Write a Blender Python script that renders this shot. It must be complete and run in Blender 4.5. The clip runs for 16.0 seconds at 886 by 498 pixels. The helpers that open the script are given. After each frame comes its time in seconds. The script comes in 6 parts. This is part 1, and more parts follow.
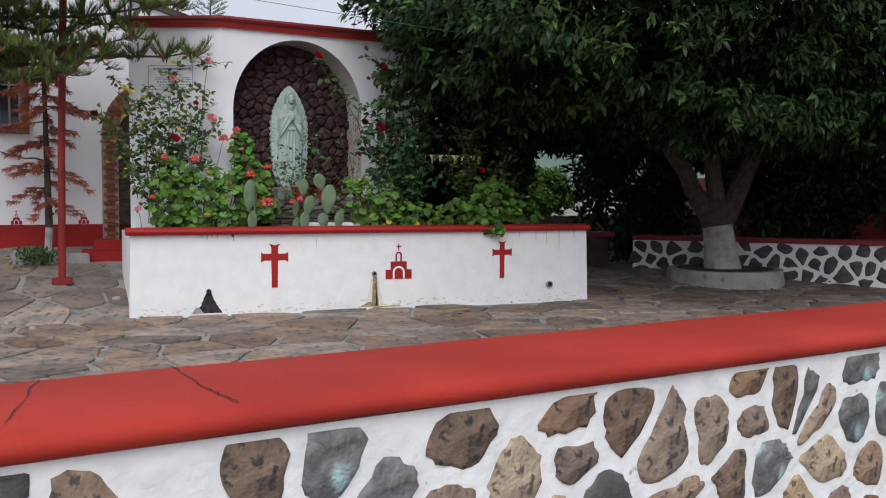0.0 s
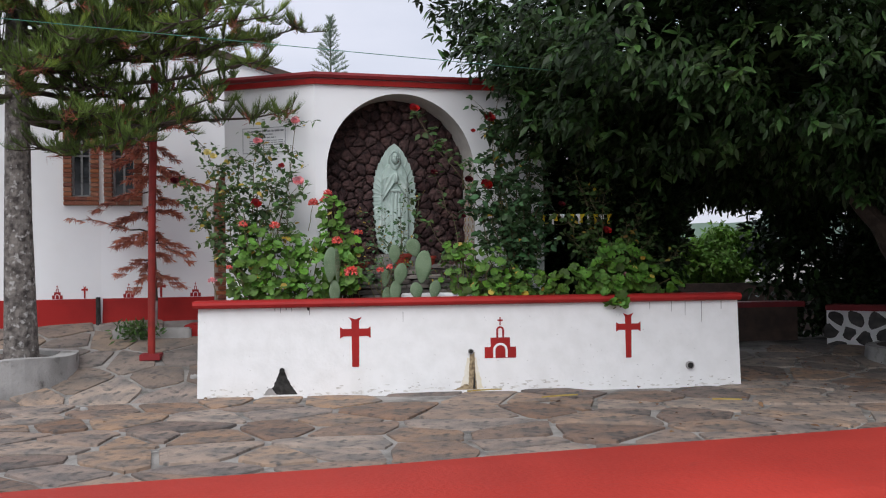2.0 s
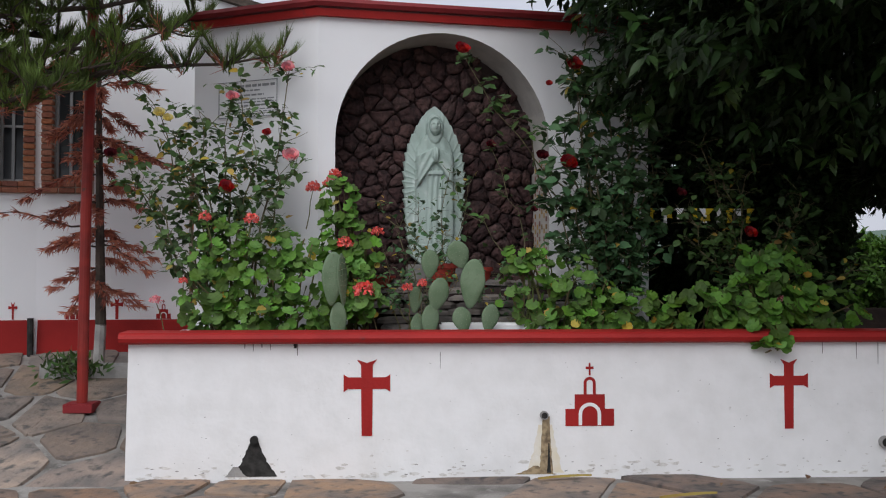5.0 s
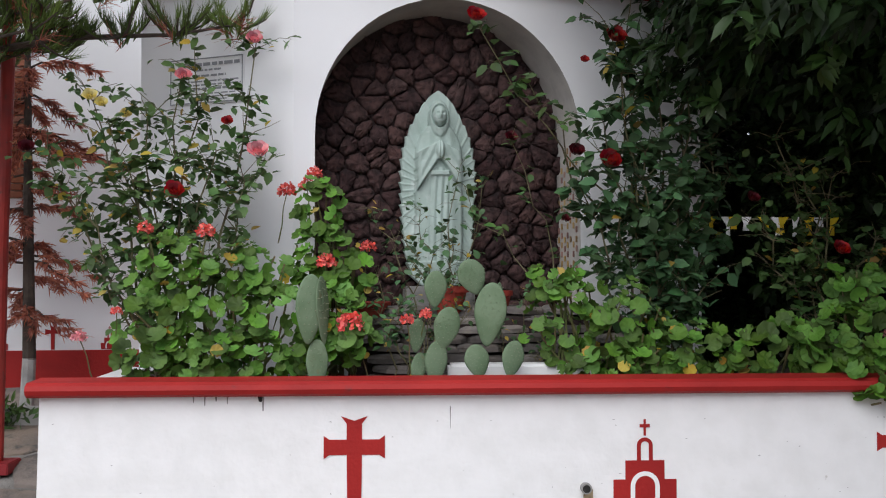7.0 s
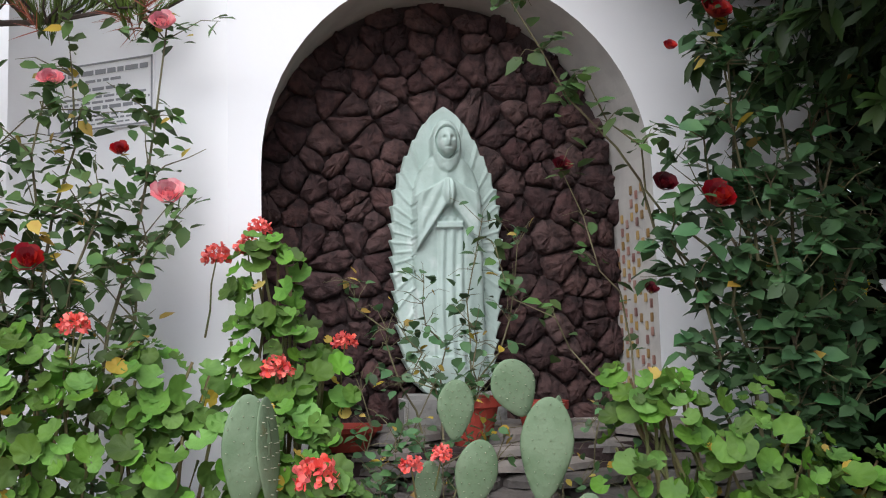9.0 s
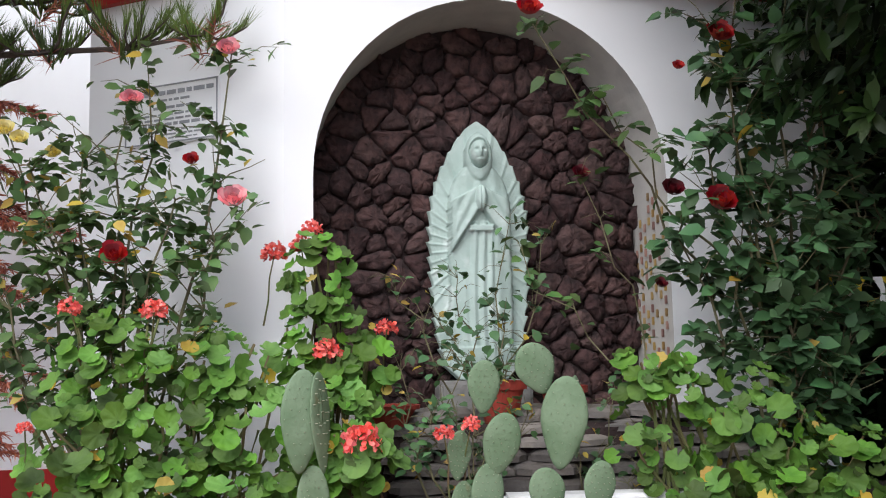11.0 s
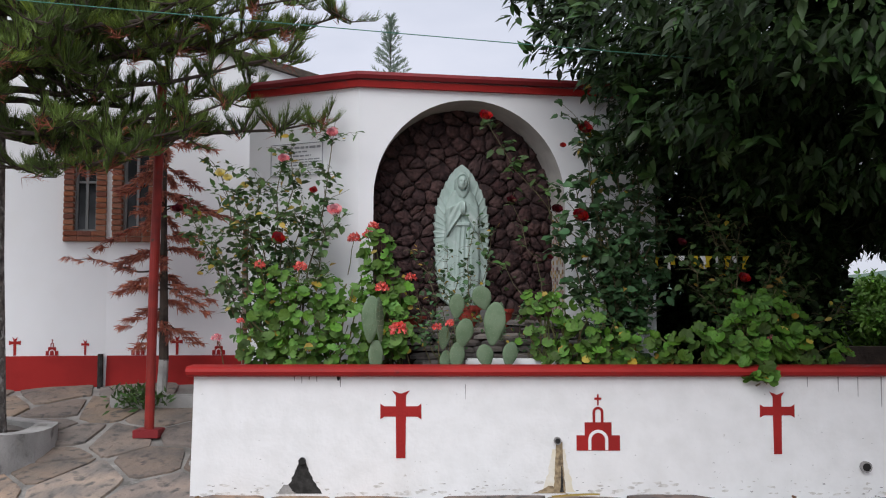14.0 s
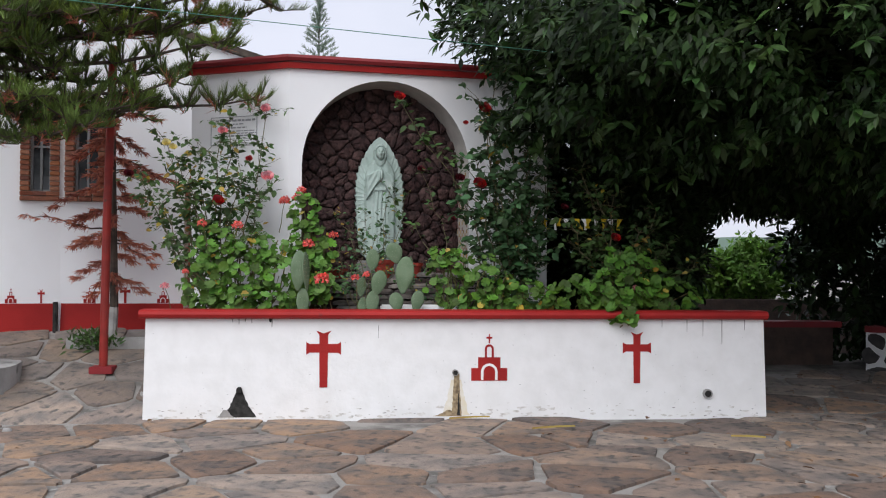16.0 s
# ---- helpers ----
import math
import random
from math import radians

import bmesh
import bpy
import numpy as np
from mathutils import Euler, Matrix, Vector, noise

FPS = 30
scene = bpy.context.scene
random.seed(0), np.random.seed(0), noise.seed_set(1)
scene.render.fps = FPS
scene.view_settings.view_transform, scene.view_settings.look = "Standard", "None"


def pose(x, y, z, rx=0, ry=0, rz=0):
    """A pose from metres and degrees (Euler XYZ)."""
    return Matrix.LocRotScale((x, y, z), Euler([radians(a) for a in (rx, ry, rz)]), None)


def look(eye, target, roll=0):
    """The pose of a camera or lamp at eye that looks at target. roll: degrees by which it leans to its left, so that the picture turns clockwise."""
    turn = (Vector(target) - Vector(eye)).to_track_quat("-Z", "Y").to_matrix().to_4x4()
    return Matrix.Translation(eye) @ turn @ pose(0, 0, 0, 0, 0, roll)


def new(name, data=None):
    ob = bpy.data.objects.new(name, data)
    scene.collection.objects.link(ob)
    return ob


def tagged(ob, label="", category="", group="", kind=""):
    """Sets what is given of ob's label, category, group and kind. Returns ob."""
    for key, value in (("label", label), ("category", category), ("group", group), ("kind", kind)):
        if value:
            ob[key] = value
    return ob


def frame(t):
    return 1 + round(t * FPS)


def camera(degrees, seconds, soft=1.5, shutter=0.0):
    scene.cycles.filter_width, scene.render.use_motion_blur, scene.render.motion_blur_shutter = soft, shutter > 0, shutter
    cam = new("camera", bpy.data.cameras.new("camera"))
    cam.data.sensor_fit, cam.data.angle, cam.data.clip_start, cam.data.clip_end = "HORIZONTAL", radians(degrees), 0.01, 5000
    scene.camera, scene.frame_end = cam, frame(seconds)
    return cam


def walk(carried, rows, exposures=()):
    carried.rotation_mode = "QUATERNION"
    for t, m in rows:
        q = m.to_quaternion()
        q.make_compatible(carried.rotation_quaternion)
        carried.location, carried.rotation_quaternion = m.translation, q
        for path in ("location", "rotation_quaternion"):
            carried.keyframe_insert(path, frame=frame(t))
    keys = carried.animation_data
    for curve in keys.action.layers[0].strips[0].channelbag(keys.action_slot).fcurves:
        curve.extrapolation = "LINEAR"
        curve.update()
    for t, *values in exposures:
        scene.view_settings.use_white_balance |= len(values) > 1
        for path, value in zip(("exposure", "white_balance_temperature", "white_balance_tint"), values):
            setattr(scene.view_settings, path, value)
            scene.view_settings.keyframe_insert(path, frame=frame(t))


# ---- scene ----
cam = camera(49.0, 16.0, soft=1.1)
ROWS = [
    (0.0, -0.731, -11.718, 1.532, -21.38, -3.50, -0.29),
    (0.5, -0.205, -11.362, 1.526, -17.31, -0.22, -1.10),
    (1.0, 0.303, -11.113, 1.547, -14.81, 0.97, -0.45),
    (1.5, 0.738, -10.828, 1.527, -11.61, 1.23, 0.07),
    (2.0, 1.514, -10.605, 1.484, -6.00, 0.61, 0.74),
    (2.5, 1.738, -10.231, 1.477, -5.64, 1.61, 0.67),
    (3.0, 1.970, -9.896, 1.461, -4.22, 1.30, 1.24),
    (5.5, 1.851, -6.564, 1.494, -2.48, 1.37, -0.06),
    (6.0, 1.822, -6.492, 1.488, -3.68, 2.39, 0.20),
    (6.5, 1.829, -5.915, 1.526, -3.07, 2.41, -0.00),
    (7.0, 1.851, -5.300, 1.632, -3.13, 1.54, 0.04),
    (7.5, 1.851, -4.616, 1.654, -3.61, 2.07, 0.08),
    (8.0, 1.815, -4.037, 1.699, -4.17, 2.30, 0.76),
    (8.5, 1.839, -3.545, 1.774, -4.03, 5.10, 1.22),
    (9.0, 1.827, -3.096, 1.794, -4.25, 5.48, 1.53),
    (10.2, 1.840, -2.820, 1.760, -3.00, 6.30, 1.50),
    (11.5, 1.838, -4.321, 1.629, -1.38, 6.54, 0.99),
    (12.0, 1.783, -4.914, 1.673, -1.85, 5.08, 0.36),
    (12.5, 1.738, -5.630, 1.609, -2.05, 5.16, 0.04),
    (13.0, 1.667, -6.264, 1.487, -2.30, 5.42, -0.01),
    (13.5, 1.858, -7.047, 1.506, -0.60, 4.43, 0.01),
    (14.0, 1.948, -7.906, 1.523, -0.37, 3.56, -0.02),
    (14.5, 2.144, -8.765, 1.479, -1.19, 3.24, 0.20),
    (15.0, 2.050, -9.205, 1.466, -5.36, 2.98, -0.17),
    (15.5, 1.985, -9.207, 1.460, -6.04, 2.33, -0.49),
    (16.0, 2.116, -9.350, 1.468, -4.16, 1.16, -0.32),
]
walk(cam, [(t, pose(x, y, z, 90 + pitch, 0, yaw) @ pose(0, 0, 0, 0, 0, -roll)) for t, x, y, z, yaw, pitch, roll in ROWS],
     [(0.0, -0.2), (3.0, -0.05), (5.5, -0.37), (7.0, 0.0), (8.0, 0.42), (8.5, 0.46), (9.0, 0.5), (11.5, 0.58), (12.5, 0.27), (13.5, -0.02), (14.5, -0.17), (15.5, -0.04), (16.0, 0.0)])

# ---- world and light ----
world = bpy.data.worlds.new("sky")
scene.world = world
world.use_nodes = True
wn, wl = world.node_tree.nodes, world.node_tree.links
wn.clear()
SUN_EL, SUN_ROT = radians(49), radians(203)
sky = wn.new("ShaderNodeTexSky")
sky.sky_type, sky.sun_disc = "NISHITA", False
sky.sun_elevation, sky.sun_rotation = SUN_EL, SUN_ROT
sky.air_density, sky.dust_density = 1.0, 2.5
wtc, wmap = wn.new("ShaderNodeTexCoord"), wn.new("ShaderNodeMapping")
wmap.inputs["Scale"].default_value = (1.0, 1.0, 3.0)
wnoise = wn.new("ShaderNodeTexNoise")
wnoise.inputs["Scale"].default_value, wnoise.inputs["Detail"].default_value = 2.2, 6.0
wramp = wn.new("ShaderNodeValToRGB")
wramp.color_ramp.elements[0].position, wramp.color_ramp.elements[1].position = 0.30, 0.62
wramp.color_ramp.elements[0].color, wramp.color_ramp.elements[1].color = (0.55, 0.55, 0.55, 1), (0.95, 0.95, 0.95, 1)
wmix, wbg, wout = wn.new("ShaderNodeMix"), wn.new("ShaderNodeBackground"), wn.new("ShaderNodeOutputWorld")
wmix.data_type = "RGBA"
wmix.inputs["B"].default_value = (8.0, 8.3, 9.6, 1)
wl.new(wtc.outputs["Generated"], wmap.inputs["Vector"])
wl.new(wmap.outputs["Vector"], wnoise.inputs["Vector"])
wl.new(wnoise.outputs["Fac"], wramp.inputs["Fac"])
wl.new(wramp.outputs["Color"], wmix.inputs["Factor"])
wl.new(sky.outputs["Color"], wmix.inputs["A"])
wl.new(wmix.outputs["Result"], wbg.inputs["Color"])
wbg.inputs["Strength"].default_value = 0.105
wl.new(wbg.outputs["Background"], wout.inputs["Surface"])
sun = new("sun", bpy.data.lights.new("sun", "SUN"))
sun.data.energy, sun.data.angle, sun.data.color = 2.7, radians(62), (0.985, 0.99, 1.0)
sun.matrix_world = look((0, 0, 0), (-math.sin(SUN_ROT) * math.cos(SUN_EL), -math.cos(SUN_ROT) * math.cos(SUN_EL), -math.sin(SUN_EL)))


# ---- materials ----
def material(name, base, second=None, scale=4.0, rough=0.8, bump=0.2, bump_scale=60.0, low=0.4, high=0.65, spread=0.0, per="none",
             spots=None, spot_scale=9.0, spot_low=0.6, spot_high=0.68, translucent=0.0, metal=0.0, spec=0.3, grey=0.1):
    """A procedural surface: two tones by noise, spots of a third, a spread of brightness by piece, and a fine bump."""
    mat = bpy.data.materials.new(name)
    mat.use_nodes = True
    n, l = mat.node_tree.nodes, mat.node_tree.links
    b = n["Principled BSDF"]
    b.inputs["Roughness"].default_value, b.inputs["Metallic"].default_value = rough, metal
    b.inputs["Specular IOR Level"].default_value = spec
    tc = n.new("ShaderNodeTexCoord")

    def noise_of(size, detail=6.0):
        t = n.new("ShaderNodeTexNoise")
        t.inputs["Scale"].default_value, t.inputs["Detail"].default_value = size, detail
        l.new(tc.outputs["Object"], t.inputs["Vector"])
        return t.outputs["Fac"]

    def ramp(fac, a, z):
        r = n.new("ShaderNodeMapRange")
        r.inputs["From Min"].default_value, r.inputs["From Max"].default_value = a, z
        l.new(fac, r.inputs["Value"])
        return r.outputs["Result"]

    def mix(fac, a, z):
        m = n.new("ShaderNodeMix")
        m.data_type = "RGBA"
        l.new(fac, m.inputs["Factor"])
        for socket, c in (("A", a), ("B", z)):
            if isinstance(c, tuple):
                m.inputs[socket].default_value = (*c, 1)
            else:
                l.new(c, m.inputs[socket])
        return m.outputs["Result"]

    colour = mix(ramp(noise_of(scale), low, high), base, second or tuple(c * 0.85 for c in base))
    if spots:
        colour = mix(ramp(noise_of(spot_scale, 8.0), spot_low, spot_high), colour, spots)
    if spread:
        if per == "island":
            rnd = n.new("ShaderNodeNewGeometry").outputs["Random Per Island"]
        else:
            rnd = n.new("ShaderNodeObjectInfo").outputs["Random"]
        r = n.new("ShaderNodeMapRange")
        r.inputs["To Min"].default_value, r.inputs["To Max"].default_value = 1 - spread, 1 + spread
        l.new(rnd, r.inputs["Value"])
        hsv = n.new("ShaderNodeHueSaturation")
        l.new(colour, hsv.inputs["Color"])
        l.new(r.outputs["Result"], hsv.inputs["Value"])
        wrap = n.new("ShaderNodeMath")
        wrap.operation, wrap.inputs[1].default_value = "MULTIPLY", 7.31
        l.new(rnd, wrap.inputs[0])
        part_of = n.new("ShaderNodeMath")
        part_of.operation = "FRACT"
        l.new(wrap.outputs["Value"], part_of.inputs[0])
        sat = n.new("ShaderNodeMapRange")
        sat.inputs["To Min"].default_value, sat.inputs["To Max"].default_value = 1 - grey, 1 + grey * 0.6
        l.new(part_of.outputs["Value"], sat.inputs["Value"])
        l.new(sat.outputs["Result"], hsv.inputs["Saturation"])
        h = n.new("ShaderNodeMath")
        h.operation, h.inputs[1].default_value = "MULTIPLY_ADD", 0.05 * spread
        h.inputs[2].default_value = 0.5 - 0.025 * spread
        l.new(rnd, h.inputs[0])
        l.new(h.outputs["Value"], hsv.inputs["Hue"])
        colour = hsv.outputs["Color"]
    l.new(colour, b.inputs["Base Color"])
    if bump:
        bp = n.new("ShaderNodeBump")
        bp.inputs["Strength"].default_value, bp.inputs["Distance"].default_value = bump, 0.02
        l.new(noise_of(bump_scale, 8.0), bp.inputs["Height"])
        l.new(bp.outputs["Normal"], b.inputs["Normal"])
    if translucent:
        tr, mx = n.new("ShaderNodeBsdfTranslucent"), n.new("ShaderNodeMixShader")
        l.new(colour, tr.inputs["Color"])
        mx.inputs["Fac"].default_value = translucent
        l.new(b.outputs["BSDF"], mx.inputs[1])
        l.new(tr.outputs["BSDF"], mx.inputs[2])
        l.new(mx.outputs["Shader"], n["Material Output"].inputs["Surface"])
    return mat


WHITE = material("white_paint", (0.84, 0.845, 0.86), (0.80, 0.805, 0.82), 1.0, 0.7, 0.06, 24, spots=(0.79, 0.79, 0.79), spot_scale=1.3, spot_low=0.62, spot_high=0.85)
LIMEWASH = material("limewash", (0.82, 0.82, 0.82), (0.77, 0.77, 0.765), 5, 0.85, 0.22, 22, spots=(0.50, 0.48, 0.45), spot_scale=9, spot_low=0.74, spot_high=0.80)
RED = material("red_paint", (0.36, 0.022, 0.020), (0.29, 0.018, 0.017), 2.5, 0.55, 0.2, 45, spec=0.18, spots=(0.20, 0.03, 0.03), spot_scale=7, spot_low=0.68, spot_high=0.75)
POLE_RED = material("weathered_red_enamel", (0.27, 0.024, 0.018), (0.19, 0.020, 0.016), 6, 0.5, 0.15, 40, spots=(0.10, 0.035, 0.025), spot_scale=14, spot_low=0.64, spot_high=0.72)
CAP_RED = material("faded_red_paint", (0.40, 0.036, 0.024), (0.32, 0.028, 0.019), 1.6, 0.62, 0.2, 50, spec=0.15, spots=(0.28, 0.035, 0.025), spot_scale=11, spot_low=0.66, spot_high=0.74)
MAROON = material("maroon_paint", (0.22, 0.018, 0.022), (0.17, 0.015, 0.018), 3, 0.5, 0.2, 40)
LAVA = material("lava_rock", (0.088, 0.048, 0.046), (0.032, 0.020, 0.020), 17, 0.95, 1.0, 26, spread=0.34, spots=(0.24, 0.20, 0.19), spot_scale=42, spot_low=0.72, spot_high=0.76)
DARK_JOINT = material("dark_mortar", (0.050, 0.034, 0.033), None, 8, 0.95, 0.6, 40)
FLAG = material("flagstone", (0.275, 0.190, 0.140), (0.142, 0.120, 0.107), 3.0, 0.75, 1.0, 16, spread=0.30, grey=0.35, spots=(0.085, 0.076, 0.07), spot_scale=11, spot_low=0.54, spot_high=0.68)
FLAG_FAR = material("flagstone_beyond", (0.215, 0.165, 0.132), (0.125, 0.108, 0.097), 3.0, 0.8, 1.0, 16, spread=0.30, grey=0.35, per="island", spots=(0.085, 0.076, 0.07), spot_scale=11, spot_low=0.54, spot_high=0.68)
JOINT = material("cement_joint", (0.30, 0.285, 0.265), (0.125, 0.117, 0.108), 2.4, 0.95, 0.6, 40, spots=(0.33, 0.32, 0.30), spot_scale=7, spot_low=0.60, spot_high=0.70)
FIELD_BROWN = material("brown_fieldstone", (0.29, 0.195, 0.130), (0.15, 0.095, 0.066), 9, 0.8, 0.9, 30, spread=0.3, grey=0.3, spots=(0.07, 0.06, 0.055), spot_scale=26, spot_low=0.56, spot_high=0.64)
FIELD_TAN = material("tan_fieldstone", (0.44, 0.32, 0.185), (0.25, 0.17, 0.10), 8, 0.8, 0.9, 30, spread=0.25, grey=0.3, spots=(0.11, 0.085, 0.065), spot_scale=24, spot_low=0.57, spot_high=0.65)
FIELD_GREY = material("grey_fieldstone", (0.10, 0.10, 0.102), (0.24, 0.24, 0.235), 11, 0.8, 0.9, 30, spread=0.3, spots=(0.34, 0.52, 0.54), spot_scale=6, spot_low=0.57, spot_high=0.67)
FIELD_DARK = material("dark_fieldstone", (0.060, 0.058, 0.058), (0.10, 0.095, 0.09), 7, 0.85, 0.6, 45, spread=0.3)
SLATE = material("slate_slab", (0.115, 0.105, 0.100), (0.19, 0.165, 0.145), 4, 0.8, 0.6, 30, spread=0.35)
CONCRETE = material("weathered_concrete", (0.36, 0.35, 0.34), (0.24, 0.235, 0.225), 3, 0.9, 0.5, 35, spots=(0.13, 0.125, 0.12), spot_scale=6, spot_low=0.62, spot_high=0.72)
BRICK = material("brick", (0.30, 0.105, 0.055), (0.22, 0.08, 0.045), 9, 0.85, 0.5, 50, spread=0.3)
MORTAR = material("mortar", (0.40, 0.34, 0.29), None, 9, 0.95, 0.4, 50)
PATINA = material("pale_green_patina", (0.43, 0.53, 0.49), (0.34, 0.43, 0.39), 5, 0.6, 0.25, 30, spots=(0.54, 0.61, 0.58), spot_scale=8, spot_low=0.56, spot_high=0.7, spec=0.35)
TERRACOTTA = material("terracotta", (0.32, 0.045, 0.030), (0.24, 0.036, 0.025), 7, 0.7, 0.2, 40)
SOIL = material("soil", (0.06, 0.045, 0.035), (0.035, 0.027, 0.022), 9, 1.0, 0.8, 30)
GLASS = material("dark_window_pane", (0.035, 0.04, 0.045), None, 3, 0.12, 0, spec=0.5)
MULLION = material("grey_metal", (0.26, 0.27, 0.28), None, 6, 0.5, 0.1, spec=0.5)
BARK = material("bark", (0.085, 0.066, 0.054), (0.045, 0.036, 0.030), 9, 0.95, 1.0, 24)
BARK_WASHED = material("limewashed_bark", (0.42, 0.41, 0.39), (0.26, 0.25, 0.24), 5, 0.95, 1.0, 18)
STEM = material("green_stem", (0.12, 0.14, 0.05), (0.16, 0.11, 0.06), 8, 0.8, 0.2)
CANE = material("woody_cane", (0.15, 0.14, 0.075), (0.10, 0.08, 0.05), 8, 0.85, 0.3)
# Near-black copy of the leaf: crown and shrub shade is put into its colour.
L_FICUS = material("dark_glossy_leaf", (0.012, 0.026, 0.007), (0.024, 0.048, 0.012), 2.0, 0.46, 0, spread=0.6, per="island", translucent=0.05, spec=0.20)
# Paler copy of the crown leaf, with light painted in for the skin.
L_SPRIG = material("lit_glossy_leaf", (0.025, 0.056, 0.015), (0.054, 0.098, 0.026), 1.3, 0.42, 0, spread=0.6, per="island", translucent=0.08, spec=0.25)
L_ROSE = material("rose_leaf", (0.056, 0.116, 0.034), (0.090, 0.148, 0.042), 5, 0.55, 0, spread=0.5, per="island", translucent=0.2)
L_ROSE_DARK = material("deep_green_rose_leaf", (0.050, 0.112, 0.046), (0.072, 0.145, 0.052), 5, 0.5, 0, spread=0.5, per="island", translucent=0.15)
L_GER = material("geranium_leaf", (0.110, 0.220, 0.033), (0.062, 0.140, 0.021), 9, 0.6, 0.15, 60, spread=0.55, per="island", translucent=0.25)
L_YELLOW = material("yellowed_leaf", (0.44, 0.34, 0.06), (0.36, 0.22, 0.04), 6, 0.7, 0, spread=0.3, per="island", translucent=0.25)
L_PINE = material("pine_needle", (0.125, 0.185, 0.034), (0.055, 0.088, 0.020), 1.6, 0.6, 0, spread=0.5, per="island", translucent=0.1)
L_PINE_FRESH = material("fresh_pine_needle", (0.23, 0.31, 0.045), (0.14, 0.20, 0.030), 1.6, 0.6, 0, spread=0.4, per="island", translucent=0.15)
L_DEAD = material("dead_needle", (0.50, 0.165, 0.105), (0.31, 0.10, 0.068), 3, 0.8, 0, spread=0.4, per="island", translucent=0.1)
L_BUSH = material("bright_bush_leaf", (0.13, 0.25, 0.035), (0.09, 0.19, 0.03), 2, 0.6, 0, spread=0.4, per="island", translucent=0.25)
SCUFF = material("scuffed_limewash", (0.74, 0.73, 0.71), (0.52, 0.50, 0.47), 22, 0.9, 0.4, 40)
GREY_BARK = material("grey_bark", (0.19, 0.17, 0.155), (0.050, 0.043, 0.040), 13, 0.95, 1.0, 26, spots=(0.36, 0.345, 0.33), spot_scale=17, spot_low=0.56, spot_high=0.66)
MORTAR_WHITE = material("rough_white_mortar", (0.82, 0.82, 0.81), (0.72, 0.72, 0.71), 7, 0.9, 0.8, 13, spots=(0.40, 0.38, 0.35), spot_scale=17, spot_low=0.69, spot_high=0.75)
# Darker copy of the brick, with the yard's shade put into its colour.
SHADED_BRICK = material("shaded_brick", (0.085, 0.058, 0.048), (0.055, 0.042, 0.036), 6, 0.9, 0.6, 20)
L_DRY = material("dry_leaf", (0.17, 0.085, 0.04), (0.10, 0.06, 0.035), 5, 0.8, 0, spread=0.4, per="island")
# Pale grey-green: distance haze is painted into the needle colour.
L_SPIRE = material("hazy_pine", (0.25, 0.31, 0.24), (0.18, 0.24, 0.18), 1, 0.8, 0, spread=0.3, per="island", translucent=0.1)
CACTUS = material("prickly_pear_skin", (0.150, 0.215, 0.130), (0.105, 0.165, 0.090), 7, 0.75, 0.3, 25, spots=(0.16, 0.14, 0.06), spot_scale=8, spot_low=0.66, spot_high=0.75)
SPINE = material("pale_spine", (0.34, 0.36, 0.25), None, 5, 0.7, 0)
P_CORAL = material("coral_petal", (0.80, 0.10, 0.085), (0.86, 0.19, 0.16), 20, 0.6, 0, spread=0.25, per="island", translucent=0.2)
P_PINK = material("pink_petal", (0.78, 0.22, 0.27), (0.88, 0.46, 0.47), 24, 0.6, 0, spread=0.35, per="island", translucent=0.2)
P_RED = material("crimson_petal", (0.42, 0.006, 0.008), (0.28, 0.004, 0.006), 20, 0.5, 0, spread=0.3, per="island", translucent=0.15)
P_YELLOW = material("pale_yellow_petal", (0.80, 0.66, 0.16), (0.84, 0.76, 0.36), 20, 0.6, 0, spread=0.2, per="island", translucent=0.2)
P_DARK = material("dark_crimson_petal", (0.09, 0.004, 0.010), None, 20, 0.5, 0, spread=0.3, per="island")
YELLOW = material("yellow_plastic", (0.75, 0.55, 0.03), None, 6, 0.5, 0)
OCHRE = material("ochre_tile", (0.40, 0.26, 0.10), None, 6, 0.4, 0.1, spread=0.3)
ROSE_TILE = material("dull_rose_tile", (0.33, 0.18, 0.15), None, 6, 0.4, 0.1, spread=0.3)
WIRE = material("green_plastic_wire", (0.07, 0.22, 0.16), None, 6, 0.5, 0)
STAIN = material("black_damp_stain", (0.022, 0.021, 0.020), (0.07, 0.068, 0.065), 12, 0.9, 0.3, 40, low=0.45, high=0.75)
CREAM_STAIN = material("cream_water_mark", (0.72, 0.66, 0.52), (0.76, 0.73, 0.66), 9, 0.85, 0.2, 30)
RUST = material("rust_streak", (0.40, 0.31, 0.19), (0.15, 0.11, 0.07), 22, 0.9, 0.3, 40)
LETTER = material("grey_lettering", (0.30, 0.31, 0.33), None, 6, 0.8, 0)
HILL = material("far_hill", (0.10, 0.15, 0.12), (0.13, 0.18, 0.14), 0.02, 1.0, 0)


# ---- making meshes ----
def ob_from(name, verts, faces, mat, parent=None, label="", smooth=False):
    me = bpy.data.meshes.new(name)
    me.from_pydata([tuple(v) for v in verts], [], [tuple(f) for f in faces])
    me.materials.append(mat)
    if smooth:
        me.polygons.foreach_set("use_smooth", [True] * len(me.polygons))
    me.update()
    ob = new(name, me)
    ob.parent = parent
    if label:
        ob["label"] = label
    return ob


def part(name, bm, mat, parent, label="", smooth=False):
    """Links a bmesh as one mesh object under a thing or a part."""
    bmesh.ops.recalc_face_normals(bm, faces=bm.faces)
    me = bpy.data.meshes.new(name)
    bm.to_mesh(me)
    bm.free()
    me.materials.append(mat)
    if smooth:
        me.polygons.foreach_set("use_smooth", [True] * len(me.polygons))
    ob = new(name, me)
    ob.parent = parent
    if label:
        ob["label"] = label
    return ob


